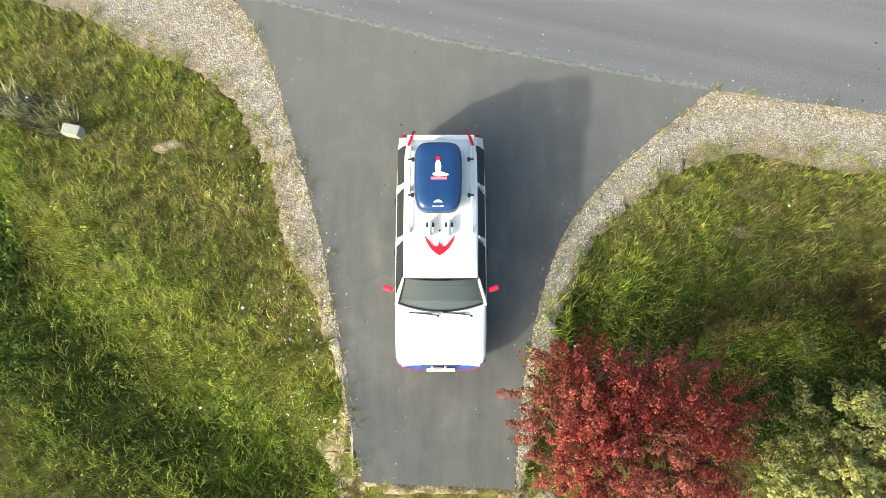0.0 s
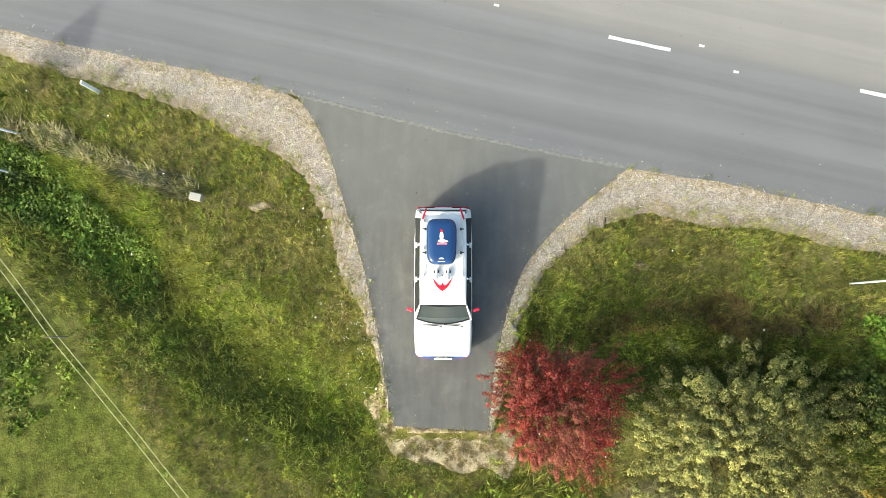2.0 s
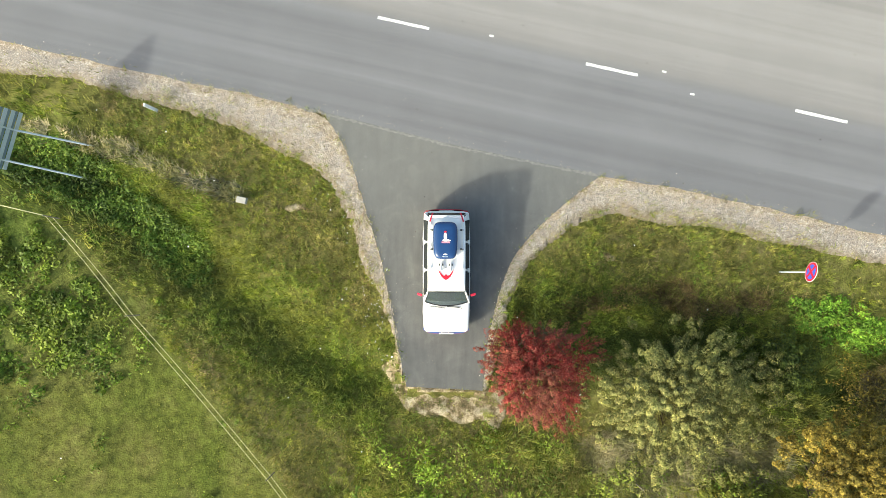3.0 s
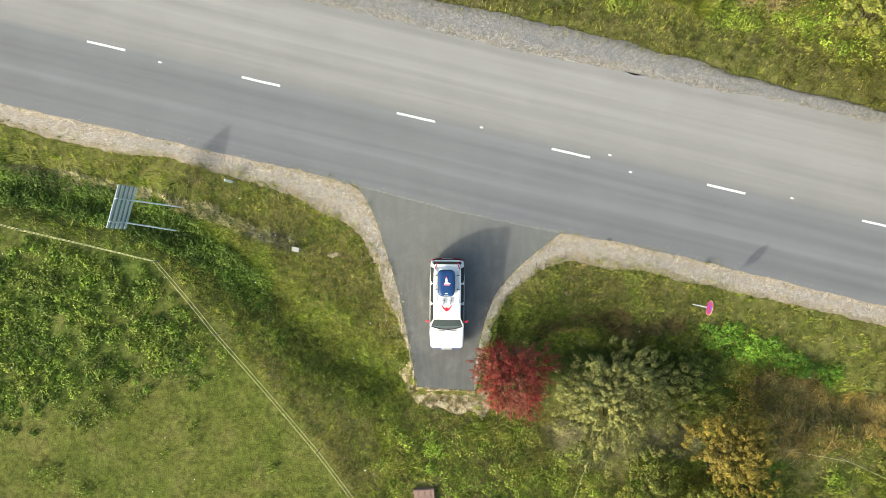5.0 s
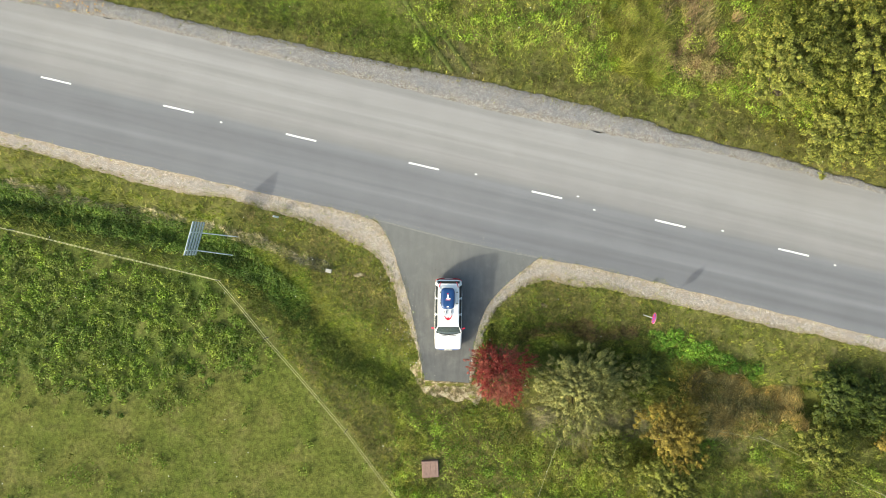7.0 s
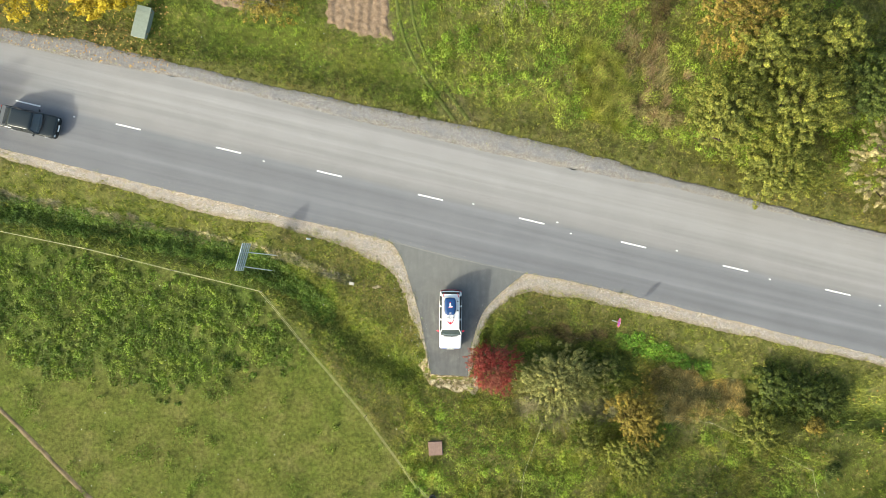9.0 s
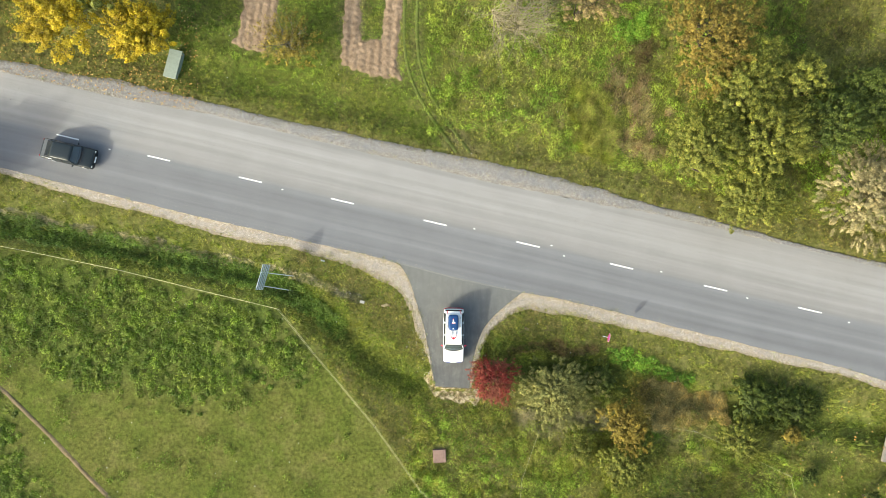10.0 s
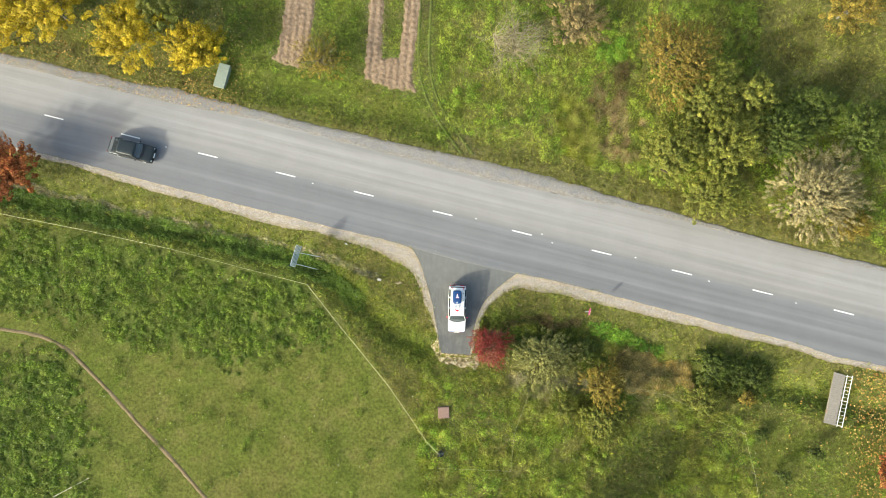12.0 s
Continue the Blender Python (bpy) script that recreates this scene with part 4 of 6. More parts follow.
    x, y = scatter(260000, *wide, lambda a, b: away(a, b) & ditch(a, b), 0.12)
    stuff("grass", blades_mesh("grass", x, y, 0.42, 0.040, 0.8, comb_at(x, y), coarse=True), DEEP, "long dark grass in the roadside ditch", "grass")
    stuff("grass", tussocks("grass", 34000, wide, lambda a, b: away(a, b) & verge(a, b) & ~pick(M_LAWN, a, b) & ~pick(M_MOWN, a, b), 18, 0.12, 0.25, 0.030, 0.8, True), GREEN, "green grass tussocks along the road", "grass")
    stuff("grass", tussocks("grass", 15000, wide, lambda a, b: away(a, b) & ditch(a, b), 20, 0.15, 0.5, 0.040, 0.8, True), DEEP, "tall dark tussocks in the roadside ditch", "grass")
    x, y = scatter(300000, *wide, lambda a, b: ~bare(a, b) & pick(M_FIELD, a, b), 0.15)
    stuff("grass", blades_mesh("grass", x, y, 0.12, 0.034, 0.9, comb_at(x, y), coarse=True), MEADOW, "short grazed meadow grass", "grass")
    x, y = scatter(300000, -28, 0, 14, 38, lambda a, b: ~bare(a, b) & pick(M_MOWN, a, b), 0.1)
    stuff("grass", blades_mesh("grass", x, y, 0.13, 0.03, 0.8, comb_at(x, y), coarse=True), LAWN_GREEN, "fresh green mown grass by the garden", "grass")
    x, y = scatter(130000, 27, 46, -19, -6, lambda a, b: pick(M_LAWN, a, b), 0.1)
    stuff("grass", blades_mesh("grass", x, y, 0.10, 0.03, 0.8, comb_at(x, y), coarse=True), LAWN_GREEN, "short mown lawn strewn with leaves", "grass")
    # blades coloured dark here to deepen the tree shade
    x, y = scatter(90000, 12, 23, -19, -5, lambda a, b: inside(SHADED, a, b), 0.1)
    stuff("grass", blades_mesh("grass", x, y, 0.14, 0.03, 0.8, comb_at(x, y), coarse=True), NETTLE_AND_SHADE, "short grass between the bushes, coloured dark for tree shade", "grass")
    # dry olive-brown strip along the far shoulder
    def dry_strip(x, y):
        u, v = road_uv(x, y)
        return ~bare(x, y) & (v > 5) & (rng.rand(len(x)) < np.clip(1.3 - np.abs(v - 6.2 - 0.3 * waves(x, y, 0.7, 36)) / 1.4, 0, 1))
    x, y = scatter(420000, -50, 46, 4, 32, dry_strip, 0.08)
    stuff("grass", blades_mesh("grass", x, y, 0.22, 0.035, 1.0, comb_at(x, y), coarse=True), DULL, "dull olive-brown grass along the far shoulder", "grass")
    # brownish ground behind the willows; its dark colour also imitates their shadow
    x, y = scatter(30000, 26, 42, 22, 36, lambda a, b: waves(a, b, 0.45, 38) > -0.1, 0.15)
    stuff("grass", blades_mesh("grass", x, y, 0.3, 0.04, 1.0, comb_at(x, y), coarse=True), DULL, "dull brown grass behind the willows, darkened for their shade", "grass")
    x, y = scatter(140000, *wide, lambda a, b: away(a, b) & verge(a, b) & ((waves(a, b, 0.5, 35) > 0.2) | (a > 14) & (b < 4)), 0.15)
    stuff("grass", blades_mesh("grass", x, y, 0.26, 0.028, 1.0, comb_at(x, y), coarse=True), STRAW, "dry pale grass in tufts", "grass")

    x, y = scatter(80000, *wide, lambda a, b: ~bare(a, b) & pick(M_WEEDS, a, b), 0.12)
    stuff("grass", blades_mesh("grass", x, y, 0.24, 0.04, 0.9, comb_at(x, y), coarse=True), WEED, "rank grass between the weeds", "grass")

    # weeds: broad leaves in clumps
    def weedy(x, y):
        return pick(M_WEEDS, x + rng.normal(size=len(x)) * 0.7, y + rng.normal(size=len(x)) * 0.7) & ~bare(x, y) & (near(FENCE, x, y) > 0.5)
    c, out, tone = mounds(34000, -48, 46, -19, 40, weedy, 40, 0.34, 0.40)
    stuff("weeds", leaves_mesh("weeds", c, 0.16, 0.085, 0.5, out, tone), WEED, "tangled dark green weeds on the meadow's edge", "weeds")

    # brush: waist-high herbs in hummocks, across the road and behind the bushes
    def brush(x, y):
        u, v = road_uv(x, y)
        north = (v > 8.2 + 1.5 * waves(x, y, .5, 51)) & (x > -2.5) & ~((y > 24) & (x > 30))
        south = (x > -3.2 + .5 * waves(x, y, 1.0, 56)) & (y < np.where(x > 3, -3.6 - .1 * x, -3.7) + .7 * waves(x, y, .6, 52)) & (x < 29) & ~pick(M_LAWN, x, y)
        shaded = inside(SHADED, x + .5 * waves(x, y, 1.2, 57), y + .5 * waves(x, y, 1.2, 59))
        return (north | south) & ~bare(x, y) & ~shaded & ~(inside(DEAD, x, y) & (waves(x, y, 1.9, 54) > -.25)) & (waves(x, y, 1.1, 53) > -.6)
    x, y = scatter(110000, -4, 46, -18, 40, brush, 0.2)
    stuff("grass", blades_mesh("grass", x, y, 0.46, 0.045, 0.85, comb_at(x, y), coarse=True), BRUSH, "tall lush grass between the herbs", "grass")
    stuff("grass", tussocks("grass", 9000, (-4, 30, -18, -3), lambda a, b: brush(a, b) & (waves(a, b, .55, 41) > -.1), 20, .15, .5, .03, .9, True), GREEN, "long pale olive grass in tufts among the herbs", "grass")
    c, out, tone = mounds(4800, -4, 46, -18, 40, brush, 72, 0.56, 0.85)
    stuff("brush", leaves_mesh("brush", c, 0.13, 0.075, 0.5, out, tone), BRUSH, "bright green herbs and nettles in uneven hummocks", "brush")


def litter_bush(poly):
    """Leaf places, sizes and ways for a low mat of brush inside an outline."""
    a = np.array(poly)
    c, out, tone = mounds(260, a[:, 0].min(), a[:, 0].max(), a[:, 1].min(), a[:, 1].max(), lambda x, y: inside(poly, x, y), 40, .4, .7)
    return c, .13, .05, .4, out, tone


def grow_patches():
    """Dry reeds, a lush green patch and dark tussocks in the meadow."""
    reeds = [(15.5, -3.4), (16.5, -1.2), (20.5, -1.8), (23.0, -2.6), (22.8, -4.4), (19.5, -5.0), (16.6, -5.2)]
    x, y = scatter(60000, 14, 24, -6, 0, lambda a, b: inside(reeds, a + .5 * waves(a, b, 2, 60), b + .5 * waves(a, b, 2, 61)), .1)
    stuff("reeds", blades_mesh("reeds", x, y, .7, .045, 1.25, comb_at(x, y) + 1.0, wild=.5, coarse=True), REED, "tall dry reeds flattened by the wind", "reeds")
    c, out, tone = mounds(700, 14, 24, -6, 0, lambda a, b: inside(reeds, a, b) & (waves(a, b, 1.3, 66) > .25), 30, .3, .75)
    stuff("brush", leaves_mesh("brush", c, .13, .05, .5, out, tone), OLIVE, "olive herbs among the dry reeds", "brush")
    band = [(4.5, 1.2), (6.2, 1.9), (8, 2.1), (10.2, 1.7), (12.2, 1.4), (11.8, .8), (9.3, 1.0), (6.8, 1.1), (5, .7)]
    x, y = scatter(60000, 3, 13, -1, 2.6, lambda a, b: inside(band, a + .4 * waves(a, b, 2, 60), b + .4 * waves(a, b, 2, 61)), .1)
    stuff("reeds", blades_mesh("reeds", x, y, .5, .022, 1.1, comb_at(x, y), wild=.6, coarse=True), BROWN, "dead brown stalks in the ditch", "reeds")
    c, out, tone = mounds(1500, 9, 20, -3, 2, lambda a, b: inside(LUSH, a + .3 * waves(a, b, 2, 62), b + .3 * waves(a, b, 2, 63)), 30, .22, .4)
    stuff("brush", leaves_mesh("brush", c, .13, .065, .6, out, tone), LUSH_GREEN, "lush bright green herbs on the verge", "brush")
    lush = [(13.9, 29.3), (16.4, 30.2), (16.7, 28.2), (15.0, 27.3), (13.3, 28.1)]
    c, out, tone = mounds(420, 12, 18, 26, 31, lambda a, b: inside(lush, a + .3 * waves(a, b, 2, 78), b + .3 * waves(a, b, 2, 79)), 50, .4, .7)
    stuff("brush", leaves_mesh("brush", c, .12, .07, .6, out, tone), LUSH_GREEN, "lush bright green herbs beside the willows", "brush")
    dry = [(-50, 15.0), (-40, 12.8), (-32.1, 11.2), (-29.2, 10.6), (-25, 9.85), (-20.8, 8.95), (-17.4, 8.25), (-12.4, 7.0), (-9.6, 5.95), (-8.1, 5.4)]
    x, y = scatter(190000, -50, -7, 4, 17, lambda a, b: (near(dry, a, b) < .3 + .25 * waves(a, b, 1.3, 67)) & (waves(a, b, 2.2, 68) > -.45), .08)
    stuff("grass", blades_mesh("grass", x, y, .34, .04, 1.1, comb_at(x, y), z=ground_z(x, y) + .12, coarse=True), PALE_STRAW, "band of pale dead grass along the ditch", "grass")
    c, out, tone = mounds(1900, 2.5, 13, -2, 1.8, lambda a, b: (near(DITCH_E, a, b) < 1.5) & (waves(a, b, 1.4, 69) > -.3) & ~bare(a, b), 34, .26, .45)
    stuff("brush", leaves_mesh("brush", c, .07, .035, .5, out, tone), DARKGREEN, "dark herbs at the bottom of the ditch", "brush")
    c, out, tone = mounds(21000, -50, -9, 2, 18, lambda a, b: (near(DITCH_W, a, b) < .95 + .25 * waves(a, b, 1.1, 40)) & ~bare(a, b), 34, .28, .5)
    stuff("weeds", leaves_mesh("weeds", c, .13, .065, .5, out, tone), NETTLE_AND_SHADE, "dark green nettles along the bottom of the ditch", "weeds")
    lodged = [(5.2, -3.6), (8.0, -4.2), (11.8, -3.6), (12.6, -4.6), (11.0, -5.6), (7.0, -5.7), (5.4, -4.9)]
    stuff("grass", tussocks("grass", 1500, (4, 14, -7, -3), lambda a, b: inside(lodged, a + .3 * waves(a, b, 2, 76), b + .3 * waves(a, b, 2, 77)), 40, .14, .55, .016, 1.1, True), PALE_STRAW, "pale lodged grass beside the willow bush", "grass")
    # long pale grass at the edge of the herbs across the road
    pale = [(10.2, 24.5), (12.5, 22.8), (13.0, 20.0), (13.6, 17.4), (10.5, 18.2), (10.0, 22.2)]
    stuff("grass", tussocks("grass", 1500, (9, 15, 16, 26), lambda a, b: inside(pale, a + .4 * waves(a, b, 2, 74), b + .4 * waves(a, b, 2, 75)), 34, .16, .8, .035, .9, True), GREEN, "long pale green grass bent over the herbs", "grass")
    stuff("brush", leaves_mesh("brush", *litter_bush([(13.0, 19.1), (15.2, 19.1), (18.0, 18.2), (16.3, 17.4), (14.4, 18.0)])), RUSTREED, "low dead russet brush at the verge", "brush")
    tuft = np.random.RandomState(77)
    px, py = tuft.uniform(-45, 0, 900), tuft.uniform(-22, 8, 900)
    k = pick(M_FIELD, px, py) & (tuft.rand(900) < .38)
    px, py = px[k], py[k]
    n = (18 + 170 * tuft.rand(len(px)) ** 4).astype(int)
    x = np.repeat(px, n) + rng.normal(size=n.sum()) * np.repeat(.08 + n / 420, n)
    y = np.repeat(py, n) + rng.normal(size=n.sum()) * np.repeat(.08 + n / 420, n)
    c = np.stack([x, y, ground_z(x, y) + rng.uniform(.03, .28, len(x))], 1)
    stuff("weeds", leaves_mesh("weeds", c, .17, .07, .6), WEED, "dark thistle tufts in the meadow", "weeds")
    # dead brown growth among the herbs across the road
    strip = DEAD
    x, y = scatter(44000, 11, 22, 12, 29, lambda a, b: inside(strip, a + .8 * waves(a, b, 1.5, 64), b + .8 * waves(a, b, 1.5, 65)) & (waves(a, b, 1.2, 58) > -.05), .25)
    stuff("reeds", blades_mesh("reeds", x, y, .7, .04, 1.0, comb_at(x, y), coarse=True), RUSTREED, "russet dead stalks among the herbs", "reeds")


grow_grass()

BARK = soil_material("bark", (0.05, 0.04, 0.03), (0.14, 0.115, 0.085))
TWIG_BARK = soil_material("twig_bark", (0.21, 0.18, 0.11), (0.38, 0.33, 0.22))
PALE_BARK = soil_material("pale_bark", (0.16, 0.14, 0.11), (0.36, 0.33, 0.28))
RED = leafy("red_leaves", ((0.0, (0.122, 0.015, 0.013)), (0.4, (0.250, 0.025, 0.022)), (0.75, (0.354, 0.045, 0.037)), (1.0, (0.443, 0.175, 0.131))), (0.305, 0.119, 0.083), 0.55, trans=0.3)
RUST = leafy("rust_leaves", ((0.0, (0.175, 0.043, 0.015)), (0.5, (0.328, 0.092, 0.031)), (1.0, (0.459, 0.209, 0.062))), None, trans=0.3)
SILVERY = leafy("grey_green_leaves", ((0.0, (0.140, 0.151, 0.044)), (0.4, (0.246, 0.248, 0.074)), (0.85, (0.392, 0.364, 0.136)), (1.0, (0.477, 0.401, 0.124))), None, trans=0.22)
YELLOW = leafy("yellow_leaves", ((0.0, (0.300, 0.207, 0.012)), (0.5, (0.509, 0.383, 0.018)), (1.0, (0.643, 0.517, 0.050))), None, trans=0.35)
OCHRE = leafy("ochre_leaves", ((0.0, (0.130, 0.107, 0.021)), (0.5, (0.270, 0.202, 0.038)), (1.0, (0.398, 0.292, 0.053))), None, trans=0.3)
OLIVE = leafy("olive_leaves", ((0.0, (0.103, 0.114, 0.019)), (0.5, (0.188, 0.200, 0.032)), (0.95, (0.272, 0.267, 0.055)), (1.0, (0.345, 0.265, 0.048))), None, trans=0.22)
DARKGREEN = leafy("dark_green_leaves", ((0.0, (0.039, 0.058, 0.010)), (0.5, (0.077, 0.103, 0.016)), (1.0, (0.145, 0.168, 0.032))), None, trans=0.2)
SILVER = leafy("silver_leaves", ((0.0, (0.265, 0.215, 0.105)), (0.5, (0.335, 0.280, 0.140)), (1.0, (0.400, 0.345, 0.190))), None, trans=0.25)
OCHRE_DULL = leafy("dull_ochre_leaves", ((0.0, (0.137, 0.100, 0.021)), (0.5, (0.237, 0.175, 0.036)), (1.0, (0.330, 0.249, 0.057))), None, trans=0.25)
FADED = leafy("faded_leaves", ((0.0, (0.19, 0.135, 0.065)), (0.5, (0.30, 0.225, 0.11)), (1.0, (0.44, 0.34, 0.13))), None, trans=0.25)
REED = leafy("reed_stalks", ((0.0, (0.367, 0.250, 0.085)), (0.5, (0.602, 0.448, 0.167)), (1.0, (0.825, 0.690, 0.307))), None, trans=0.25)
RUSTREED = leafy("russet_stalks", ((0.0, (0.20, 0.130, 0.060)), (0.5, (0.30, 0.205, 0.100)), (1.0, (0.43, 0.330, 0.180))), (0.16, 0.17, 0.05), 0.9, trans=0.2)
BROWN = leafy("brown_stalks", ((0.0, (0.120, 0.078, 0.033)), (0.5, (0.228, 0.156, 0.072)), (1.0, (0.360, 0.264, 0.132))), None, trans=0.2)


def plant_trees():
    tree("maple_tree", 3.05, -0.95, 3.4, 2.45, RED, BARK, "small maple with dense crimson autumn leaves", "tree", 60000, 0.046, 0.030, 760, 0.10, seed=3, stems=3, twigs=30, base=0.12, spiky=0.9)
    tree("willow_bush", 8.2, -2.0, 2.2, 3.2, SILVERY, BARK, "spreading grey-green willow bush beside the maple", "bush", 80000, 0.085, 0.036, 620, 0.14, seed=5, stems=7, base=0.05, lobes=11, squash=(1.25, 0.95), spiky=0.2)
    tree("shrub", 13.9, -4.3, 3.0, 2.4, OCHRE, BARK, "bush with golden yellow autumn leaves", "bush", 36000, 0.080, 0.05, 420, 0.13, seed=6, stems=4, base=0.1, spiky=0.2)
    tree("shrub", 14.0, -7.6, 2.4, 2.7, OLIVE, BARK, "pale olive yellow bush behind the golden one", "bush", 30000, 0.10, 0.055, 420, 0.14, seed=8, stems=4, base=0.1, spiky=0.2)
    tree("shrub", 24.6, -2.2, 1.6, 2.3, DARKGREEN, BARK, "dark green bush by the ditch", "bush", 14000, 0.16, 0.07, 182, 0.16, seed=9, stems=4, base=0.05)
    tree("shrub", 28.4, -3.2, 1.6, 2.4, DARKGREEN, BARK, "dark green bush by the ditch", "bush", 15000, 0.16, 0.07, 210, 0.16, seed=10, stems=4, base=0.05)
    tree("shrub", 23.6, -5.6, 1.7, 2.3, OLIVE, BARK, "olive green bush near the fence", "bush", 11000, 0.14, 0.07, 154, 0.15, seed=30, stems=4, base=0.05)
    tree("shrub", 27.6, -5.2, 1.4, 1.0, OCHRE, BARK, "little orange bush beside the dark green one", "bush", 3000, 0.11, 0.07, 64, 0.11, seed=11, stems=3, base=0.1)
    tree("shrub", 15.8, -2.0, 1.5, 1.7, OCHRE, BARK, "low rusty bush in dry grass", "bush", 2200, 0.09, 0.045, 110, 0.2, seed=12, stems=4, base=0.1, twigs=20)
    tree("shrub", 12.4, -1.0, 1.7, 1.5, DARKGREEN, BARK, "dark leafy bush between willow and dry grass", "bush", 6000, 0.11, 0.055, 80, 0.2, seed=13, stems=4, base=0.05)
    tree("shrub", 10.5, -6.5, 1.3, 2.2, OLIVE, BARK, "low olive green bush in tall herbs", "bush", 9000, 0.12, 0.06, 90, 0.2, seed=43, stems=5, base=0.05)
    tree("shrub", 26.5, -2.6, 1.6, 2.2, DARKGREEN, BARK, "dark green bush by the ditch", "bush", 11000, 0.13, 0.06, 154, 0.16, seed=44, stems=5, base=0.05)
    tree("maple_tree", -43.6, 14.2, 5.4, 4.4, RUST, BARK, "maple with rusty red leaves at the roadside", "tree", 28000, 0.15, 0.10, 300, 0.26, seed=14)
    # across the road
    tree("birch_tree", -26.2, 27.2, 4.4, 3.5, YELLOW, PALE_BARK, "young tree with bright yellow leaves", "tree", 25299, 0.15, 0.10, 225, 0.25, seed=15)
    tree("birch_tree", -32.6, 28.7, 5.0, 4.2, YELLOW, PALE_BARK, "tree with thinning yellow leaves", "tree", 25299, 0.15, 0.09, 240, 0.29, seed=16)
    tree("birch_tree", -29.6, 30.6, 5.0, 2.6, OLIVE, PALE_BARK, "tree with olive green leaves", "tree", 12000, 0.15, 0.09, 120, 0.26, seed=17)
    tree("birch_tree", -40.2, 30.8, 5.5, 4.6, YELLOW, PALE_BARK, "tree with thinning yellow leaves", "tree", 27599, 0.15, 0.09, 255, 0.29, seed=18)
    tree("birch_tree", -45.0, 29.4, 5.0, 3.5, YELLOW, PALE_BARK, "young tree with bright yellow leaves", "tree", 19550, 0.15, 0.09, 195, 0.27, seed=19)
    tree("fruit_tree", -14.3, 26.8, 2.8, 3.0, OCHRE, PALE_BARK, "thin fruit tree with few orange leaves", "tree", 5200, 0.12, 0.09, 170, 0.22, seed=20, twigs=30)
    tree("bare_tree", 5.0, 28.0, 5.0, 4.2, SILVER, TWIG_BARK, "almost leafless tree with pale grey twigs", "tree", 700, 0.10, 0.06, 150, 0.3, seed=21, twigs=45, stems=3)
    tree("shrub", 11.1, 30.8, 4.0, 3.3, FADED, BARK, "pale brown tree losing its leaves", "tree", 17000, 0.12, 0.07, 220, 0.2, seed=22, twigs=20, stems=3)
    tree("willow_tree", 19.8, 26.4, 7.2, 4.7, OCHRE_DULL, BARK, "willow with ochre leaves", "tree", 48000, 0.12, 0.06, 1100, 0.12, seed=23, squash=(0.95, 1.05), stems=2)
    tree("willow_tree", 23.2, 23.4, 5.5, 3.7, OLIVE, BARK, "dense grey olive willow", "tree", 29120, 0.15, 0.075, 483, 0.19, seed=24, stems=2)
    tree("willow_tree", 20.2, 18.2, 5.0, 4.0, OLIVE, BARK, "dense olive green willow at the verge", "tree", 35840, 0.15, 0.075, 567, 0.19, seed=25, stems=3)
    tree("willow_tree", 25.2, 19.0, 5.4, 3.8, OLIVE, BARK, "dense olive green willow in the thicket", "tree", 31360, 0.15, 0.075, 504, 0.19, seed=26, stems=3)
    tree("willow_tree", 24.2, 14.4, 4.4, 3.5, OLIVE, BARK, "dense olive green willow at the verge", "tree", 28000, 0.15, 0.075, 462, 0.19, seed=41, stems=3)
    tree("willow_tree", 28.2, 23.8, 4.6, 2.9, OLIVE, BARK, "light green willow in the thicket", "tree", 15000, 0.16, 0.075, 210, 0.21, seed=45, stems=3)
    tree("willow_tree", 30.6, 20.0, 5.0, 3.4, DARKGREEN, BARK, "dark green willow in the thicket", "tree", 22400, 0.15, 0.075, 441, 0.19, seed=27, stems=3)
    tree("willow_tree", 33.8, 22.4, 4.6, 3.2, DARKGREEN, BARK, "dark green willow in the thicket", "tree", 19040, 0.15, 0.075, 376, 0.19, seed=46, stems=3)
    tree("willow_tree", 38.6, 20.4, 4.6, 3.8, DARKGREEN, BARK, "dark green willow in the thicket", "tree", 22400, 0.15, 0.075, 441, 0.19, seed=28, stems=3)
    tree("silver_willow", 34.0, 14.2, 4.8, 4.8, SILVER, BARK, "large round bush with silvery beige foliage", "bush", 52000, 0.19, 0.05, 900, 0.14, seed=29, stems=4, lobes=8, spiky=1.2)
    tree("shrub", 38.0, 11.6, 2.4, 2.4, OCHRE, BARK, "low ochre bush at the verge", "bush", 9000, 0.13, 0.07, 140, 0.16, seed=47, stems=4, base=0.05)
    tree("birch_tree", 38.0, 33.0, 5.0, 3.6, OCHRE, PALE_BARK, "golden yellow tree beyond the thicket", "tree", 15000, 0.16, 0.09, 160, 0.3, seed=31)
    tree("maple_tree", 40.4, -11.0, 3.6, 2.6, RUST, BARK, "small orange maple beside the lawn", "tree", 9000, 0.14, 0.09, 120, 0.24, seed=61)
    # stands out of view; added to throw shade on the gap between the bushes
    tree("birch_tree", 8.4, -20.9, 10.0, 3.7, OLIVE, PALE_BARK, "unseen tall olive green birch, added to cast shade", "tree", 34000, 0.24, 0.15, 420, 0.26, seed=70)
    for k, (x, y) in enumerate(((30.4, -12.0), (33.5, -10.1), (28.9, -8.7))):
        tree("sapling", x, y, 2.4 if k < 2 else 1.0, 0.85, DARKGREEN, BARK, "young dark green sapling on the lawn", "tree", 2200, 0.12, 0.06, 40, 0.13, seed=50 + k, base=0.1)


plant_trees()
grow_patches()

